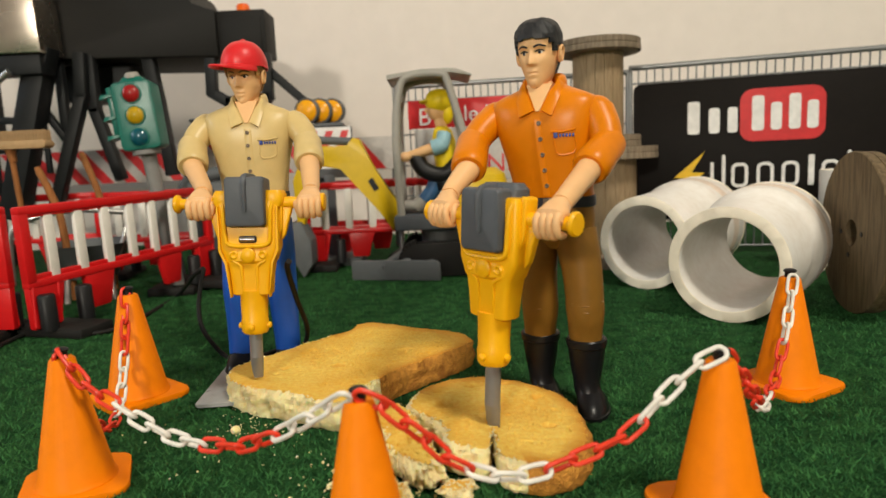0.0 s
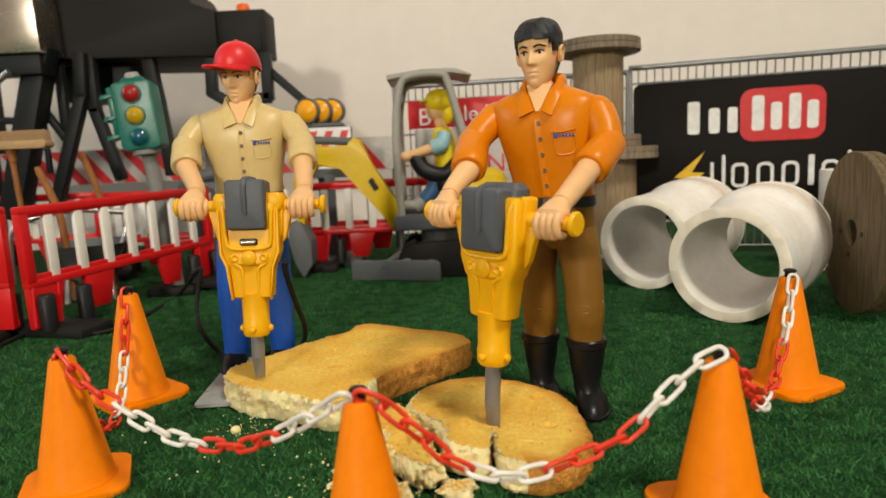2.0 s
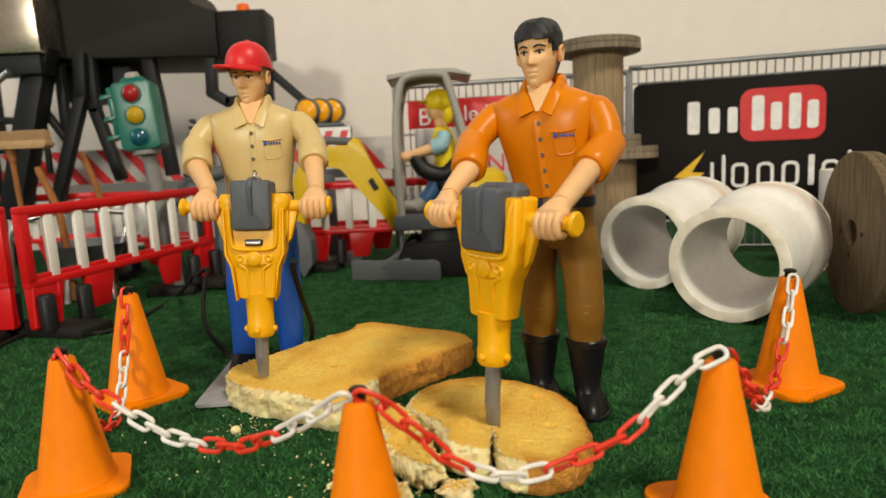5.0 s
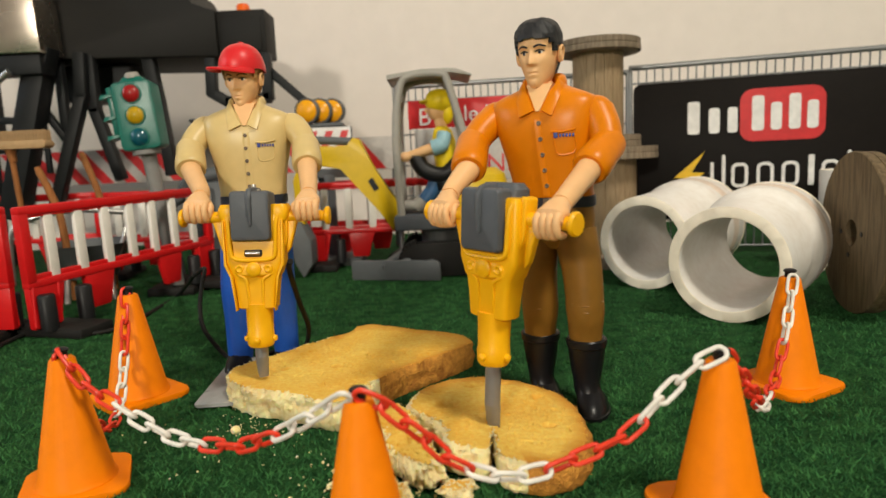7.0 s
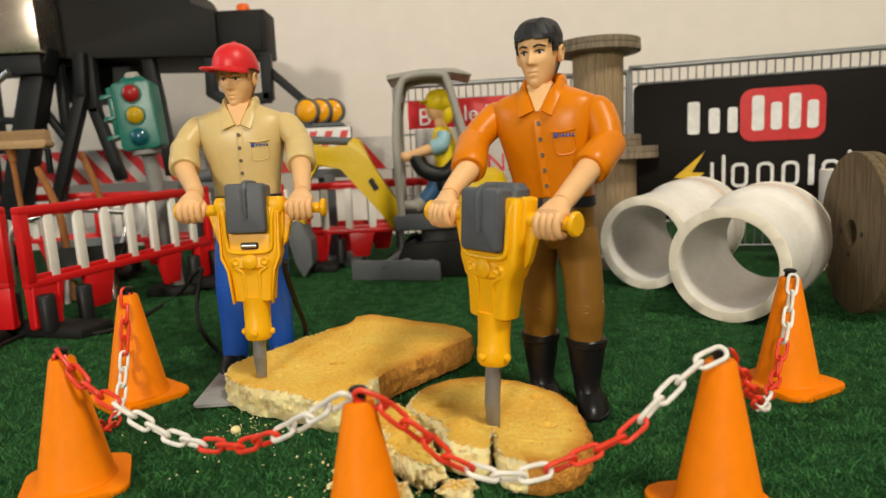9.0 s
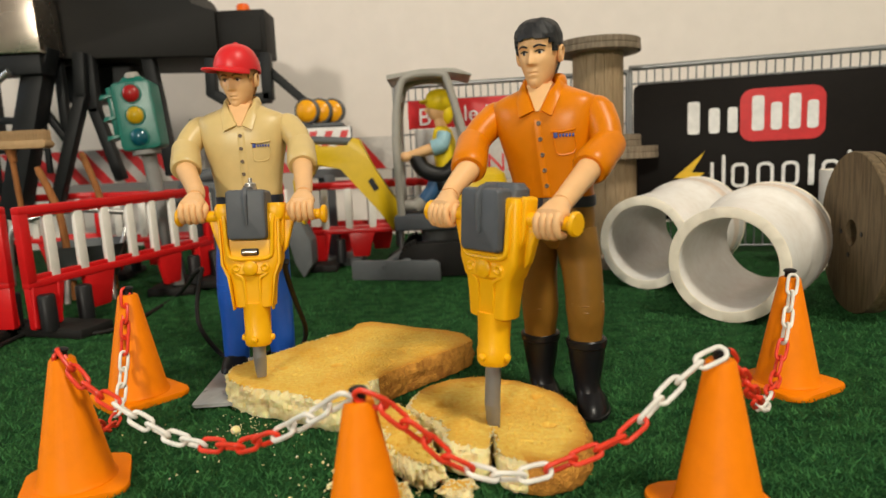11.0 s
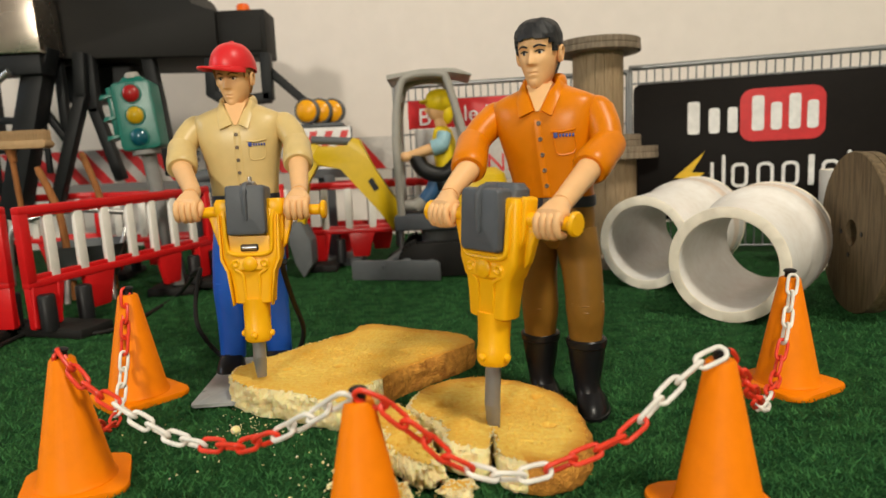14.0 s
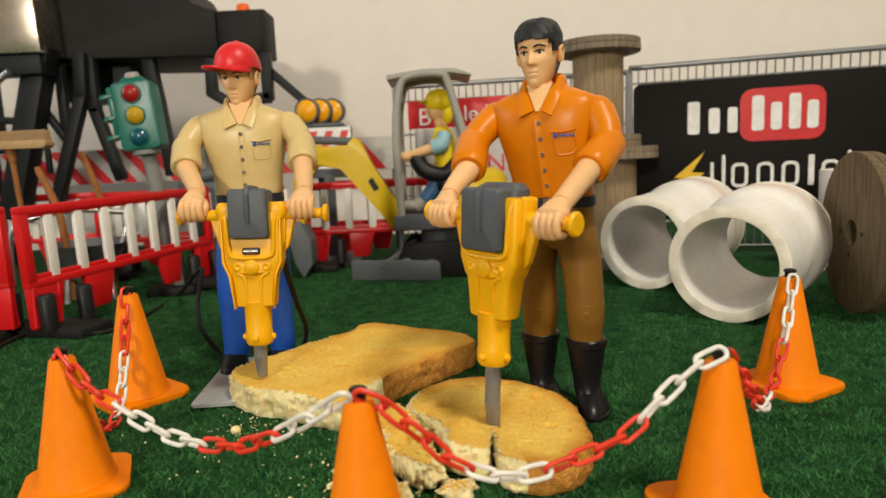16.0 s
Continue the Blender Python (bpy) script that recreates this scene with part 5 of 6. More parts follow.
# ---- warning lamps on a trailer board ----
def warning_lamps():
    t = thing("warning_lamp_board", "striped trailer board carrying three round orange warning lamps", "warning lamp")
    bm = fresh()
    box(bm, (0, 0, 8.0), (3.6, 0.4, 3.6), 0.08)
    box(bm, (0, 0, 3.2), (0.7, 0.5, 6.4), 0.08)
    box(bm, (0, 0, 0.3), (4.4, 3.6, 0.6), 0.15)
    part("board", bm, MID_GREY, t)
    bm = fresh()
    box(bm, (0, -0.21, 8.3), (3.5, 0.02, 2.9), 0)
    part("white_face", bm, SIGN_WHITE, t)
    for i in range(3):
        for z in (9.0, 7.6):
            bm = fresh()
            x = -1.5 + i * 1.1
            prism(bm, [(x, z - 0.55), (x + 0.5, z - 0.55), (x + 0.9, z + 0.5), (x + 0.4, z + 0.5)], -0.26, -0.225)
            part("stripe", bm, SIGN_RED, t)
    for i in range(3):
        bm = fresh()
        m = Matrix.Translation((-1.25 + i * 0.82, -0.1 + 0.5 * i, 10.95)) @ rot(90, 0, -14)
        lathe(bm, [(0.90, -0.25), (0.92, 0.12), (0.83, 0.2), (0.76, 0.14)], 28, m=m, caps=False)
        lamp = part("lamp_rim", bm, MID_GREY, t)
        bm = fresh()
        lathe(bm, [(0.78, 0.05), (0.78, 0.14), (0.64, 0.3), (0.36, 0.4), (0.02, 0.43)], 28, m=m)
        part("lamp_lens", bm, BEACON, lamp, "orange round lamp lens")
    bm = fresh()
    box(bm, (-0.3, 0.4, 9.95), (3.0, 1.0, 0.25), 0.05)
    part("lamp_bar", bm, MID_GREY, t)
    return place(t, -7.9, 46.2, 0, 0, 0, 0)


warning_lamps()


# ---- mini excavator with its driver doll ----
def excavator():
    t = thing("mini_excavator", "yellow and grey toy mini excavator with open canopy", "excavator")
    for s in (-1, 1):
        bm = fresh()
        out = []
        for k in range(28):
            a = 2 * math.pi * k / 28
            out.append((math.copysign(1.5, math.cos(a)) + 1.05 * math.cos(a), 1.1 + 1.05 * math.sin(a)))
        prism(bm, out, s * 2.1 - 0.6, s * 2.1 + 0.6, bevel=0.05)
        part("track", bm, RUBBER, t, "black rubber crawler track")
        for k in range(28):
            bm = fresh()
            x, z = out[k]
            d = Vector((x - math.copysign(1.5, x), 0, z - 1.1)).normalized()
            box(bm, (x + d.x * 0.05, s * 2.1, z + d.z * 0.05), (0.22, 1.2, 0.22), 0.03, rot(0, -math.degrees(math.atan2(d.z, d.x)), 0))
            part("track_lug", bm, RUBBER, t)
    bm = fresh()
    box(bm, (0, 0, 1.3), (2.6, 3.2, 0.8), 0.15)
    lathe(bm, [(1.3, 1.6), (1.3, 2.9)], 24)
    for x0, x1 in ((-4.2, -1.4), (-1.3, 0.9)):
        box(bm, None, (0.5, 3.0, 0.45), 0.08, Matrix.Translation(((x0 + x1) / 2, -1.9, 1.25)) @ rot(18, 0, -42))
    tube(bm, [(-2.7, -2.9, 0.9), (-0.6, -1.6, 1.7)], 0.24, 10)
    part("undercarriage", bm, MID_GREY, t)
    bm = fresh()
    prism(bm, [(-2.8, 0.05), (2.8, 0.05), (2.8, 1.05), (2.6, 1.25), (-2.6, 1.25), (-2.8, 1.1)], -0.15, 0.15, m=Matrix.Translation((-2.9, -3.1, 0)) @ rot(0, 0, -16), bevel=0.05)
    part("dozer_blade", bm, MID_GREY, t, "grey dozer blade resting on felt")
    bm = fresh()
    box(bm, (-0.1, 0, 3.35), (5.6, 4.2, 0.95), 0.15)
    part("platform", bm, SLATE, t)
    bm = fresh()
    loft(bm, [oval((2.4, 0, 3.8), 1.9, 2.2, 24, 0, 4), oval((2.4, 0, 5.2), 1.9, 2.2, 24, 0, 4), oval((2.45, 0, 6.1), 1.65, 2.0, 24, 0, 3.5), oval((2.5, 0, 6.5), 1.1, 1.5, 24, 0, 3)])
    part("engine_hood", bm, YELLOW_EX, t)
    bm = fresh()
    for y in (-1.7, 1.7):
        tube(bm, smooth_path([(-2.45, y, 3.8), (-2.55, y, 8.4), (-2.2, y, 11.4), (-1.5, y, 12.15), (0.3, y, 12.2), (0.75, y, 11.6), (1.7, y, 8.0), (2.0, y, 6.2)], 6), 0.24, 10)
    tube(bm, [(-2.4, -1.7, 10.8), (-2.4, 1.7, 10.8)], 0.2, 8)
    part("canopy_frame", bm, GREY_TUBE, t, "light grey tubular canopy frame")
    bm = fresh()
    prism(bm, [(-2.9, 11.9), (-2.9, 12.25), (-0.8, 12.5), (1.2, 12.5), (2.2, 12.1), (2.1, 11.98), (1.0, 12.3), (-0.8, 12.32), (-2.6, 12.08)], -1.9, 1.9, bevel=0.05)
    part("canopy_roof", bm, GREY_TUBE, t)
    bm = fresh()
    loft(bm, [oval((0.9, 0, 5.2), 1.2, 1.3, 20, 0, 3), oval((0.8, 0, 5.7), 1.3, 1.4, 20, 0, 3), oval((1.0, 0, 6.0), 1.1, 1.3, 20, 0, 3)])
    loft(bm, [oval((1.7, 0, 5.9), 0.35, 1.2, 16, 0, 3), oval((1.9, 0, 7.6), 0.3, 1.1, 16, 0, 3)])
    tube(bm, smooth_path([(-1.5, -0.8, 7.5), (-0.9, -1.0, 6.5), (0.3, -1.0, 6.2), (1.2, -1.0, 6.9)], 5), 0.5, 10)
    part("seat", bm, BLACK_PLASTIC, t, "black operator seat and control console")
    bm = fresh()
    prism(bm, [(-2.55, 3.4), (-3.1, 2.75), (-3.9, 4.0), (-6.2, 6.9), (-7.6, 7.05), (-8.0, 7.6), (-7.6, 8.3), (-5.7, 8.2), (-5.4, 8.75), (-4.9, 8.6), (-4.3, 7.0), (-2.7, 4.6)], -0.45, 0.45, bevel=0.08)
    part("boom", bm, YELLOW_EX, t)
    bm = fresh()
    prism(bm, [(-4.55, 6.0), (-4.15, 5.3), (-3.85, 5.5), (-4.25, 6.2)], -0.49, -0.45)
    part("boom_decal", bm, BLACK_PLASTIC, t)
    bm = fresh()
    tube(bm, [(-4.3, 0, 6.6), (-2.5, 0, 3.9)], 0.28, 10)
    tube(bm, [(-8.0, 0, 8.7), (-5.3, 0, 8.5)], 0.26, 10)
    part("hydraulic_ram", bm, MID_GREY, t)
    bm = fresh()
    prism(bm, [(-7.5, 8.4), (-8.3, 8.5), (-9.3, 6.2), (-9.2, 3.4), (-8.7, 3.4), (-8.4, 6.0), (-7.4, 7.4)], -0.35, 0.35, bevel=0.06)
    part("dipper_arm", bm, YELLOW_EX, t)
    bm = fresh()
    prism(bm, [(-9.6, 3.6), (-8.9, 3.6), (-8.3, 2.4), (-8.3, 0.9), (-8.9, 0.05), (-9.4, 1.0), (-9.7, 2.4)], -1.0, 1.0, bevel=0.08)
    part("bucket", bm, MID_GREY, t, "grey digging bucket")
    return place(t, 0.0, 41.0, 0)


excavator()


def driver_doll():
    bm = fresh()
    # 0 vest, 1 skin, 2 shirt, 3 jeans, 4 shoe, 5 hair and helmet
    loft(bm, [oval((0.5, 0, 5.9), 0.75, 0.9, 20, 0, 2.4), oval((0.35, 0, 6.9), 0.7, 0.95, 20, 0, 2.4), oval((0.25, 0, 8.2), 0.75, 1.1, 20, 0, 2.4), oval((0.2, 0, 8.9), 0.6, 0.95, 20, 0, 2.4), oval((0.15, 0, 9.2), 0.35, 0.4, 20)], 0)
    tube(bm, [(0.15, 0, 9.1), (0.05, 0, 9.7)], 0.36, 12, 1)
    ball(bm, (-0.08, 0, 10.3), (0.66, 0.56, 0.78), 1, 18)
    ball(bm, (-0.76, 0, 10.2), (0.14, 0.12, 0.16), 1, 10)
    ball(bm, (0.08, 0, 10.75), (0.92, 0.82, 0.78), 5, 20)
    ball(bm, (-0.8, 0, 10.75), (0.42, 0.6, 0.14), 5, 14)
    ball(bm, (0.55, 0, 10.1), (0.42, 0.5, 0.8), 5, 14)
    for y in (-1.0, 1.0):
        tube(bm, smooth_path([(0.3, y, 8.7), (0.10, y * 1.25, 8.05), (-0.45, y * 1.2, 7.85)], 4), [0.45] * 4 + [0.5] * 5, 14, 2)
        tube(bm, [(-0.4, y * 1.2, 7.85), (-1.9, y, 7.45)], [0.34, 0.27], 12, 1)
        ball(bm, (-2.15, y, 7.38), (0.42, 0.3, 0.32), 1, 12)
        tube(bm, smooth_path([(0.6, y * 0.5, 6.0), (-0.2, y * 0.6, 5.9), (-0.6, y * 0.6, 5.2), (-1.1, y * 0.6, 4.6)], 4), 0.48, 14, 3)
        tube(bm, [(-1.0, y * 0.6, 4.7), (-1.7, y * 0.6, 4.2)], [0.42, 0.45], 12, 4)
        ball(bm, (-1.9, y * 0.6, 4.3), (0.85, 0.42, 0.36), 4, 14)
    ob = part("driver_doll", bm, [VEST, SKIN, SHIRT_BLUE, JEANS, GREY_TUBE, VEST])
    tagged(ob, "seated driver doll with yellow helmet and yellow vest", "doll")
    return place(ob, 0.1, 41.0, 0)


driver_doll()


# ---- mesh fence with its signs ----
def fence(x0, y0, x1, y1, h):
    t = thing("mesh_fence", "grey wire mesh toy site fence", "fence", "site fence panels")
    L = math.hypot(x1 - x0, y1 - y0)
    bm = fresh()
    tube(bm, [(0, 0, 0.2), (0, 0, h), (L, 0, h), (L, 0, 0.2)], 0.22, 10)
    part("fence_frame", bm, ZINC, t)
    for k in range(1, int(L / 0.52)):
        bm = fresh()
        tube(bm, [(k * 0.52, 0, 0.6), (k * 0.52, 0, h)], 0.055, 5)
        part("wire", bm, ZINC, t)
    for z in (0.6, 2.4, 4.6, 6.8, 9.0, h - 1.05):
        bm = fresh()
        tube(bm, [(0, -0.08, z), (L, -0.08, z)], 0.06, 5)
        part("cross_wire", bm, ZINC, t)
    for x in (0, L):
        bm = fresh()
        box(bm, (x, 0, 0.3), (1.2, 4.0, 0.6), 0.12)
        part("fence_foot", bm, RUBBER, t)
    return place(t, x0, y0, 0, 0, 0, math.degrees(math.atan2(y1 - y0, x1 - x0)))


FENCE_TURN = math.degrees(math.atan2(-4.46, 14.0))
fence(13.2, 44.3, 30.2, 38.9, 12.64)
fence(-3.0, 47.0, 13.0, 44.35, 12.4)


def black_sign():
    t = thing("black_sign", "black sign board with red block and white print bars", "sign")
    w, h = 16.3, 9.4
    bm = fresh()
    prism(bm, rounded(w, h, 0.5), -0.1, 0.1, bevel=0.03)
    part("board", bm, BLACK_BOARD, t)
    bm = fresh()
    prism(bm, rounded(5.1, 3.45, 0.8), -0.14, -0.105, m=Matrix.Translation((1.25, 0, 2.15)))
    part("red_block", bm, SIGN_RED, t, "red rounded block")
    for x, z, bw, bh in ((-3.95, 1.75, 0.95, 2.2), (-2.65, 1.5, 0.85, 1.7), (-1.5, 1.5, 0.75, 1.7), (0.05, 1.85, 0.9, 2.3), (1.15, 1.6, 0.8, 1.8), (2.25, 1.85, 0.85, 2.3), (3.3, 1.6, 0.8, 1.8)):
        bm = fresh()
        prism(bm, rounded(bw * 0.82, bh, 0.2), -0.18, -0.145, m=Matrix.Translation((x - 0.25, 0, z + 0.42)))
        part("print_bar", bm, SIGN_WHITE, t, "white print bar")
    for x, z, bw, bh in ((-2.45, -2.2, 0.22, 1.7), (-1.8, -2.0, 0.22, 2.2), (-0.9, -2.3, 1.05, 1.65), (0.5, -2.3, 1.05, 1.65), (1.85, -2.3, 1.05, 1.65), (2.95, -2.1, 0.35, 2.0), (3.95, -2.3, 1.05, 1.65), (4.9, -2.0, 0.22, 2.2)):
        bm = fresh()
        if bw > 0.5:
            outer, inner = rounded(bw, bh, 0.4), rounded(bw - 0.42, bh - 0.42, 0.2)
            loft(bm, [[(px, -0.16, pz) for px, pz in outer], [(px, -0.16, pz) for px, pz in inner], [(px, -0.105, pz) for px, pz in inner], [(px, -0.105, pz) for px, pz in outer]], 0, False, True)
        else:
            prism(bm, rounded(bw, bh, 0.1), -0.16, -0.105)
        ob = part("print_bar", bm, SIGN_WHITE, t, "white print bar")
        ob.matrix_basis = pose((x * 1.12 - 0.25) * C, 0, (z + 0.5) * C)
    bm = fresh()
    prism(bm, [(-3.45, -0.1), (-5.45, -1.85), (-4.65, -1.9), (-5.35, -3.4), (-3.5, -1.55), (-4.3, -1.5)], -0.16, -0.105)
    part("bolt_shape", bm, SIGN_YELLOW, t, "yellow zigzag bolt shape")
    place(t, 20.62, 41.33, 6.98, 0, 0, FENCE_TURN)
    t.scale = (0.955,) * 3


black_sign()


def red_sign():
    t = thing("red_sign", "red and white warning sign hung on the mesh fence", "sign")
    bm = fresh()
    box(bm, (0, 0, 0), (8.6, 0.12, 1.95), 0.04)
    part("red_panel", bm, SIGN_RED, t)
    bm = fresh()
    box(bm, (0.2, 0.02, -2.9), (8.2, 0.1, 3.7), 0.03)
    part("white_panel", bm, SHADED_WHITE, t)
    words("lettering", "B", 1.7, SIGN_WHITE, t, -3.6, -0.075, -0.75, "white lettering")
    words("lettering", "le be", 1.55, SIGN_WHITE, t, -0.35, -0.075, -0.6, "white lettering")
    words("lettering", "NIC", 1.8, SIGN_RED, t, 1.15, -0.045, -4.2, "red lettering")
    place(t, 2.2, 45.7, 10.35, 0, 0, math.degrees(math.atan2(-2.65, 16.0)))


red_sign()


# ---- cable reels ----
def reel(label, r, h, core, group="wooden cable reels", top=SPOOL_WOOD, bore=0.3):
    t = thing("cable_reel", label, "cable reel", group)
    for z in (0.0, h - 0.75):
        bm = fresh()
        lathe(bm, [(bore, z), (r, z), (r + 0.03, z + 0.04), (r, z + 0.36), (r - 0.05, z + 0.38), (r, z + 0.40), (r, z + 0.72), (r - 0.05, z + 0.75), (bore, z + 0.75)], 56, caps=False)
        lathe(bm, [(bore, z), (bore, z + 0.75)], 56, caps=False)
        part("flange", bm, top, t)
    n = 18
    for k in range(n):
        bm = fresh()
        a = 2 * math.pi * k / n
        box(bm, None, (2 * math.pi * core / n * 1.05, 0.3, h - 1.5), 0.02, rot(0, 0, math.degrees(a) + 90) @ Matrix.Translation((0, -core, h / 2)))
        part("stave", bm, SPOOL_CORE, t)
    return t


r1 = reel("weathered wooden toy cable reel standing upright at bottom of stack", 3.05, 7.4, 1.6)
place(r1, 10.8, 41.2, 0)
r2 = reel("weathered wooden toy cable reel stacked on another reel", 2.6, 6.6, 1.4)
place(r2, 10.3, 41.5, 7.4)
r3 = reel("large grey-brown wooden cable reel standing on its rim", 3.3, 3.2, 1.6, top=DISC_WOOD, bore=0.55)
r3.matrix_basis = pose(16.85 * C, 26.1 * C, 3.33 * C, 0, 0, -12) @ rot(0, 90, 0)

# dark plug added inside the bore to give it its shade
bm = fresh()
lathe(bm, [(0.56, 0.5), (0.56, 0.72)], 32)
part("bore_shadow", bm, RUBBER, r3, "added dark plug standing in for shade inside the bore")
# black discs in place of small holes, their dark inside put into the colour
for bx, by in ((0.05, 1.0), (-0.05, -1.0), (0.95, 0.2)):
    bm = fresh()
    lathe(bm, [(0.10, -0.03), (0.10, 0.02), (0.01, 0.025)], 10, m=Matrix.Translation((bx, by, 0)))
    part("bolt", bm, BLACK_PLASTIC, r3, "small dark disc standing in for a shaded hole")


# ---- white pipes ----
def pipe(label, r, wall, length, socket=0.0):
    """A pipe along z; socket: how much wider its far end is."""
    t = thing("plastic_pipe", label, "pipe", "white pipes")
    bm = fresh()
    far = r + socket
    inner = [(r - wall, 0.015), (r - wall, length - 0.015)]
    outer = [(r, 0.015), (r, length * 0.56), (r + socket * 0.25, length * 0.585), (r + socket * 0.85, length * 0.63), (far, length * 0.66), (far, length * 0.93), (far - 0.05 * (socket > 0), length - 0.015)]
    lathe(bm, inner, 72, caps=False)
    lathe(bm, outer, 72, caps=False)
    part("pipe_wall", bm, PVC, t)
    if socket:
        bm = fresh()
        lathe(bm, [(far + 0.004, length * 0.74), (far + 0.022, length * 0.75), (far + 0.022, length * 0.84), (far + 0.004, length * 0.85)], 72, caps=False)
        part("scuffed_band", bm, BAND, t, "scuffed brownish band round the socket")
    for z, ro in ((0.0, r), (length, far)):
        bm = fresh()
        rings = []
        for k in range(96):
            a = 2 * math.pi * k / 96
            w = 0.03 * noise.noise(Vector((k * 0.3, z, r))) + 0.012 * noise.noise(Vector((k * 1.3, z, r + 4)))
            ca, sa = math.cos(a), math.sin(a)
            e = 0.03 if z == 0 else -0.03
            rings.append([((r - wall) * ca, (r - wall) * sa, z + e), ((r - wall + 0.03) * ca, (r - wall + 0.03) * sa, z), ((ro - 0.03 + w) * ca, (ro - 0.03 + w) * sa, z), ((ro + 0.005) * ca, (ro + 0.005) * sa, z + e)])
        loft(bm, rings, 0, False, True)
        part("sawn_end", bm, PVC_CUT, t, "rough sawn pipe end")
    return t


p1 = pipe("short thick white plastic pipe lying on green felt", 2.36, 0.44, 6.4, 0.30)
p1.matrix_basis = pose(11.28 * C, 25.1 * C, 2.38 * C, 0, 0, -41) @ rot(-86.8, 0, 0)
p2 = pipe("short white plastic pipe lying behind another pipe", 2.40, 0.46, 7.5, 0.28)
p2.matrix_basis = pose(10.2 * C, 32.2 * C, 2.42 * C, 0, 0, -42) @ rot(-87.2, 0, 0)
p3 = pipe("white plastic pipe standing upright behind the reel", 1.2, 0.2, 5.6)
place(p3, 22.4, 35.5, 0)


# ---- everything that moves ----
# seconds, doll shift across and up, breaker shift across, breaker body's height, breaker lean (millimetres, degrees)
SHAKE = [
    (0.0, 0.9, 0.0, -0.9, 1.0, 0.4), (0.5, 0.3, -0.2, -0.7, -0.7, 0.3), (1.0, 1.3, 0.2, 0.2, 0.3, 0.4), (1.5, -0.3, 0.0, -0.4, 0.2, -0.1),
    (2.0, -0.9, 0.0, -0.4, 0.2, -0.1), (2.5, 0.0, 0.0, 0.0, 0.1, 0.0), (3.0, 0.0, 0.0, 0.0, 0.0, 0.0), (3.5, 0.0, 0.0, 0.0, 0.0, 0.0),
    (4.0, 2.2, 0.1, -0.2, 1.2, 0.7), (6.5, 2.1, -0.8, 1.2, -2.3, 0.6), (7.0, 0.3, -0.8, 0.5, -3.0, 0.1), (7.5, -0.2, -0.9, 0.1, -2.6, -0.1),
    (8.0, 0.4, -0.6, 0.1, -2.6, 0.1), (8.5, 1.6, -0.3, 0.2, -1.2, 0.7), (9.0, -1.3, -0.6, 0.1, -0.9, -0.6), (9.2, -0.2, -0.9, 0.1, -2.3, -0.1),
    (11.3, -0.7, -0.6, 0.2, -2.6, 0.0), (11.5, -1.3, -0.3, 0.0, -1.2, -0.3), (12.0, -2.5, -0.6, -0.3, -1.8, -0.8), (12.5, -0.7, -0.6, 0.1, -2.4, 0.0),
    (13.0, -0.2, 0.5, -0.2, -1.2, 0.1), (13.5, -1.1, -0.9, 0.0, -2.5, -0.3), (14.0, -2.2, -0.4, 0.0, -1.4, -0.5), (14.5, -1.3, -0.6, 0.2, -2.3, -0.2),
    (15.0, -0.5, -0.5, 0.5, -2.6, 0.0), (15.5, -0.7, -0.6, 0.5, -2.7, -0.1), (16.0, -0.9, -0.3, 0.2, -2.4, -0.2)]
# seconds, shift across (millimetres), tilt of the rear edge, turn (degrees)
TOAST_ROWS = [
    (0.0, 1.0, 0.6, 0.3), (0.3, 0.4, 0.1, 0.1), (0.5, 0.3, -0.0, 0.0), (1.0, 0.1, 0.9, 0.0), (1.5, 0.0, 1.2, 0.0), (2.0, 0.0, 0.3, 0.0), (2.5, 0.0, 0.0, 0.0), (3.5, 0.0, 0.0, 0.0),
    (3.9, 0.0, 0.6, 0.0), (4.0, -0.2, 12.5, 0.0), (4.1, 0.2, 0.6, 0.0), (4.2, 0.4, 0.2, 0.0), (5.2, 0.6, 0.8, 0.0), (6.3, 0.7, 0.4, 0.0), (6.4, 0.7, 10.5, 0.1), (6.5, 0.9, 0.0, 0.2), (7.0, 0.8, 0.0, 0.2), (7.5, 0.6, 0.0, 0.1), (8.0, 0.5, 0.1, 0.1),
    (8.1, 0.5, 0.4, 0.1), (8.2, 0.4, 9.0, 0.1), (8.3, 0.5, 0.5, 0.1), (8.4, 0.4, 4.5, 0.0), (8.5, 0.3, 7.2, 0.0), (8.6, 0.5, 1.2, 0.0), (8.7, 0.5, 5.5, 0.0), (8.8, 0.5, 5.0, 0.0), (9.0, 0.6, 3.2, 0.1), (9.2, 0.6, 0.2, 0.1), (10.2, 0.6, 1.0, 0.1), (11.3, 0.6, 0.8, 0.1), (11.5, 0.6, 1.8, 0.1), (12.0, 0.6, 0.6, 0.1),
    (12.5, 0.7, 0.0, 0.1), (13.0, 0.8, 0.9, 0.1), (13.5, 1.5, 0.0, 0.3), (14.0, 1.7, 0.1, 0.4), (14.5, 1.8, 0.0, 0.4), (15.0, 2.0, 0.0, 0.4), (15.5, 1.8, 0.0, 0.4), (16.0, 1.8, 0.5, 0.4)]

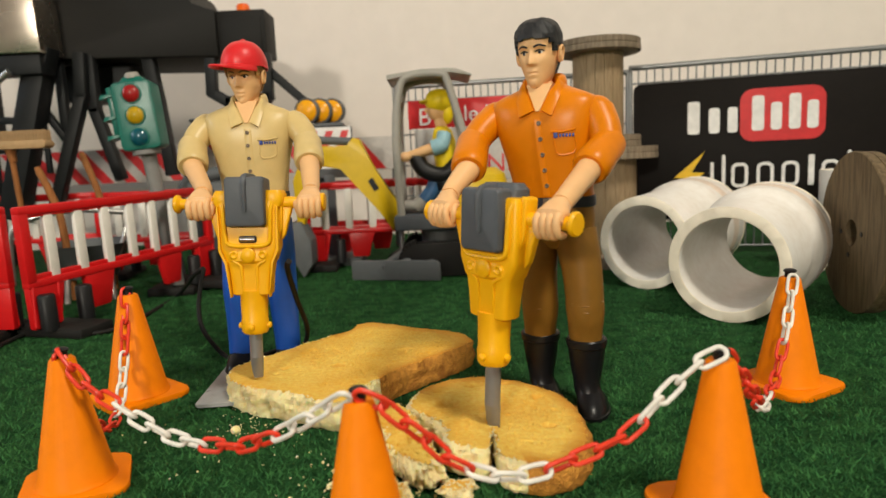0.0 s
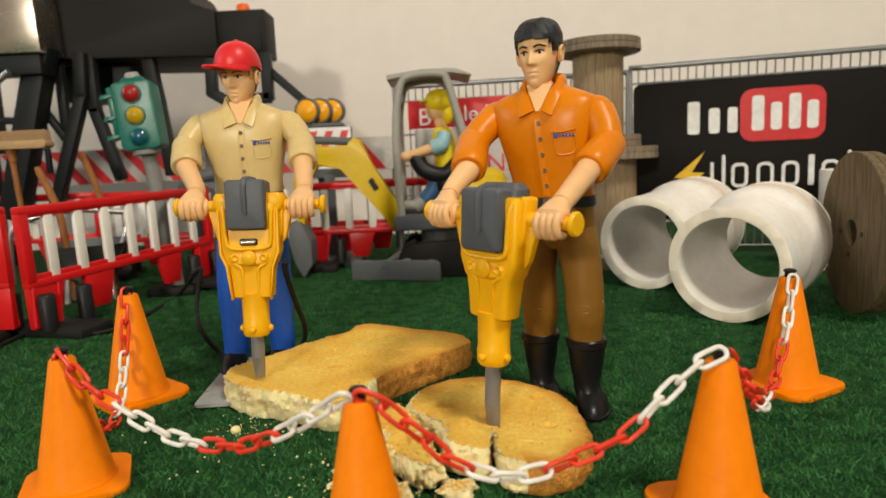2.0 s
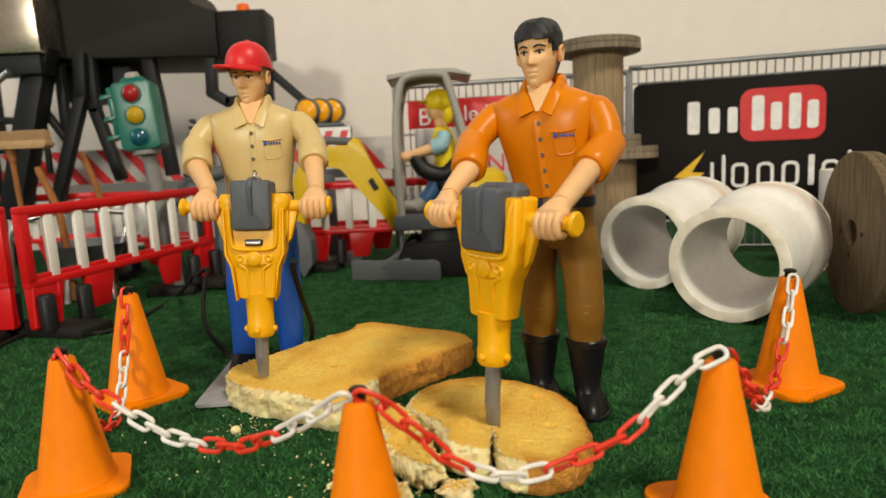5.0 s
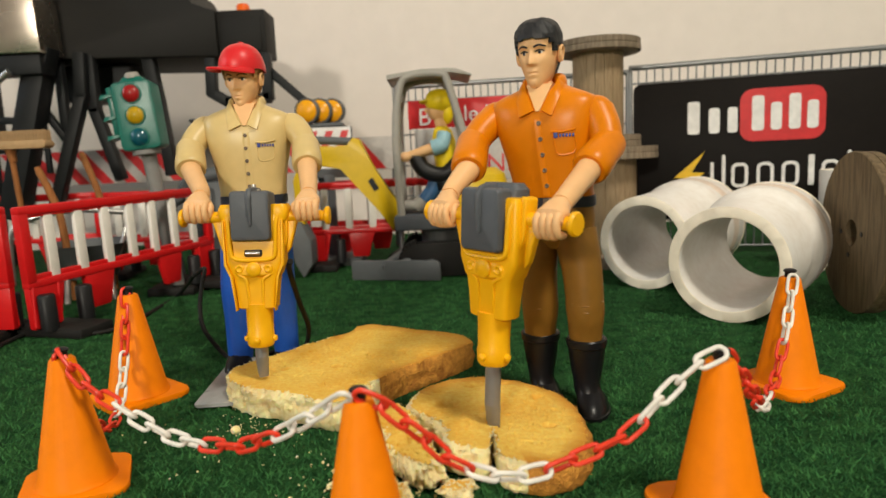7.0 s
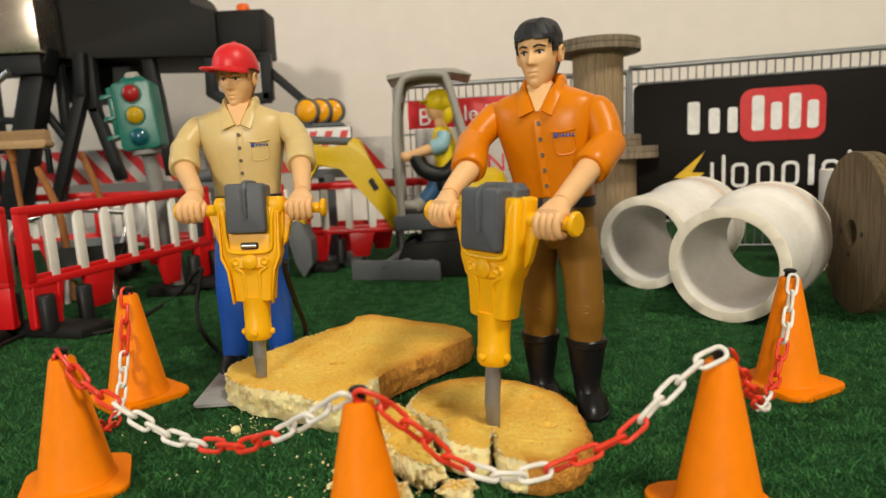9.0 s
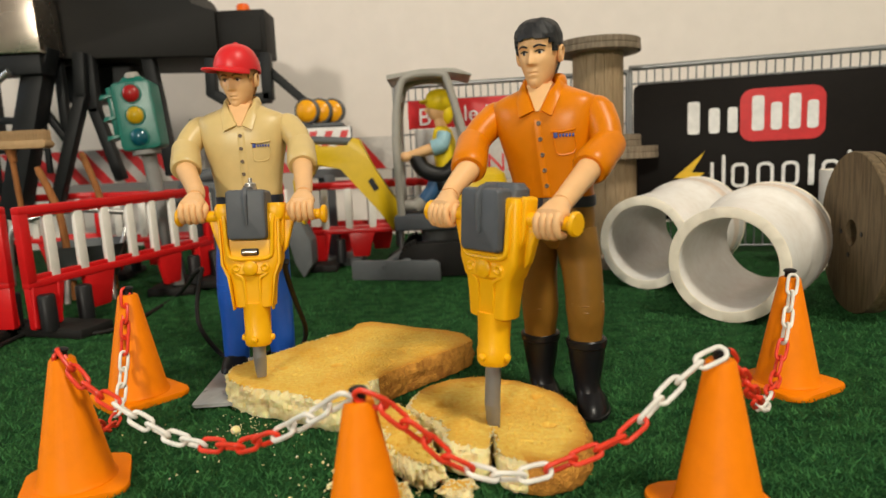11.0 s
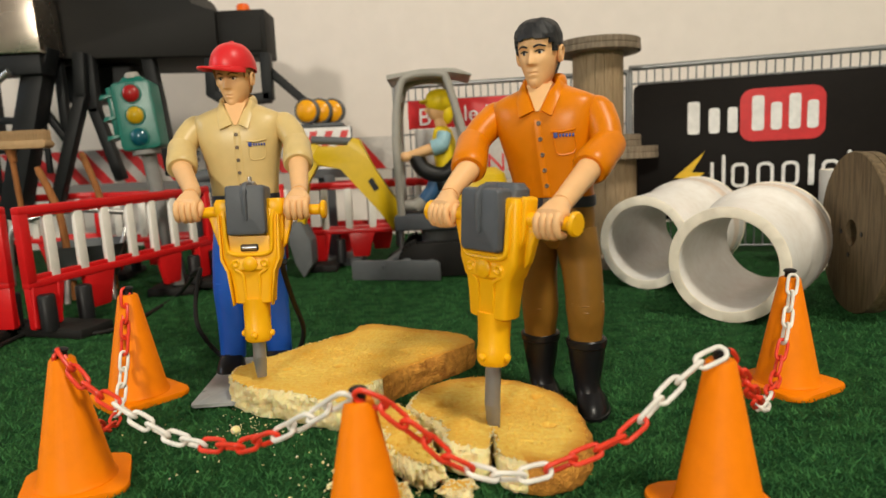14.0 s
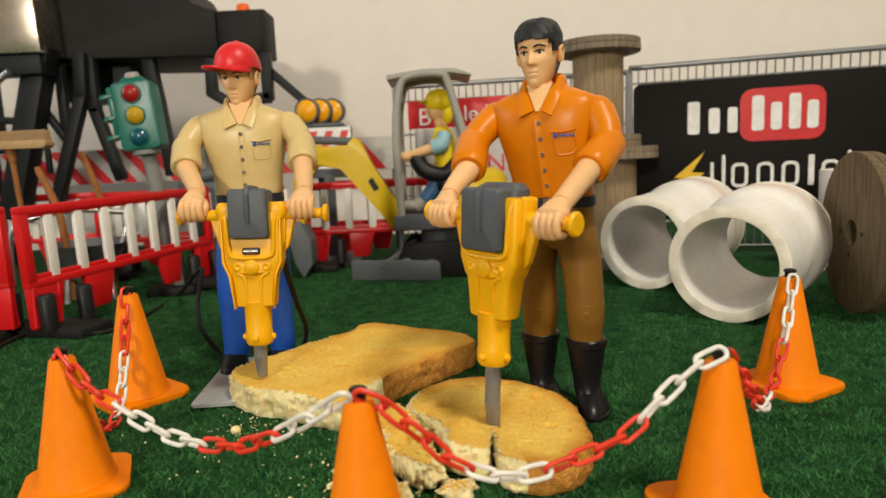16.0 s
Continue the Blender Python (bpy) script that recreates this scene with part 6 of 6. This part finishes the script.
# seconds, height of the striker pin (millimetres)
PIN_ROWS = [(0.0, -3.5), (0.5, -2.0), (1.0, -3.0), (1.5, -3.8), (2.0, -3.8), (2.5, -1.0), (3.0, 0.0), (3.5, 0.5), (4.0, 0.8), (4.2, -1.0), (6.3, 0.0), (6.5, -2.0), (7.0, -1.2), (8.0, -1.5), (8.3, 0.3), (9.0, -2.0), (9.2, -1.0), (11.3, 0.3), (12.0, -0.5), (12.5, -1.0), (13.2, 0.5), (14.0, -0.6), (14.5, -1.2), (15.0, -1.0), (16.0, -3.5)]


def motions():
    mm = 0.001
    rng = random.Random(7)
    rows = []
    for a, b in zip(SHAKE, SHAKE[1:]):
        rows.append(a)
        k = max(1, round((b[0] - a[0]) / 0.25))
        for i in range(1, k):
            u = i / k
            rows.append(tuple(p + (q - p) * u + (rng.uniform(-0.35, 0.35) if j and not 2.3 < a[0] < 3.5 else 0) for j, (p, q) in enumerate(zip(a, b))))
    rows.append(SHAKE[-1])
    doll0, tool0, hose0, plate0, toast0 = (ob.matrix_basis.copy() for ob in (tan_doll, left_breaker, left_hose, plate_ob, toast_slice_ob))
    walk(tan_doll, [(t, Matrix.Translation((dx * mm, 0, dz * mm)) @ pose(*doll0.translation, 0, (lean - 0.15) * 0.4)) for t, dx, dz, bx, bz, lean in rows])
    walk(left_breaker, [(t, Matrix.Translation((bx * mm, 0, bz * mm)) @ tool0 @ pose(0, 0, 0, 0, lean)) for t, dx, dz, bx, bz, lean in rows])
    walk(left_chisel, [(t, pose(0, 0, -bz * mm)) for t, dx, dz, bx, bz, lean in rows])
    walk(left_piston, [(t, pose(0, 0, z * mm)) for t, z in PIN_ROWS])
    walk(left_hose, [(t, Matrix.Translation(((bx * 0.6 + dx * 0.6) * mm, 0, 0)) @ hose0) for t, dx, dz, bx, bz, lean in rows])
    walk(plate_ob, [(t, Matrix.Translation((x * mm, 0, 0)) @ plate0) for t, x in ((0.0, 0.3), (0.5, 0.0), (4.0, 0.2), (8.0, -0.1), (11.5, -0.7), (16.0, -1.0))])
    walk(toast_slice_ob, [(t, Matrix.Translation((dx * mm, 0, 0)) @ toast0 @ pose(0, 0, 0, tilt, 0, turn)) for t, dx, tilt, turn in TOAST_ROWS])


motions()
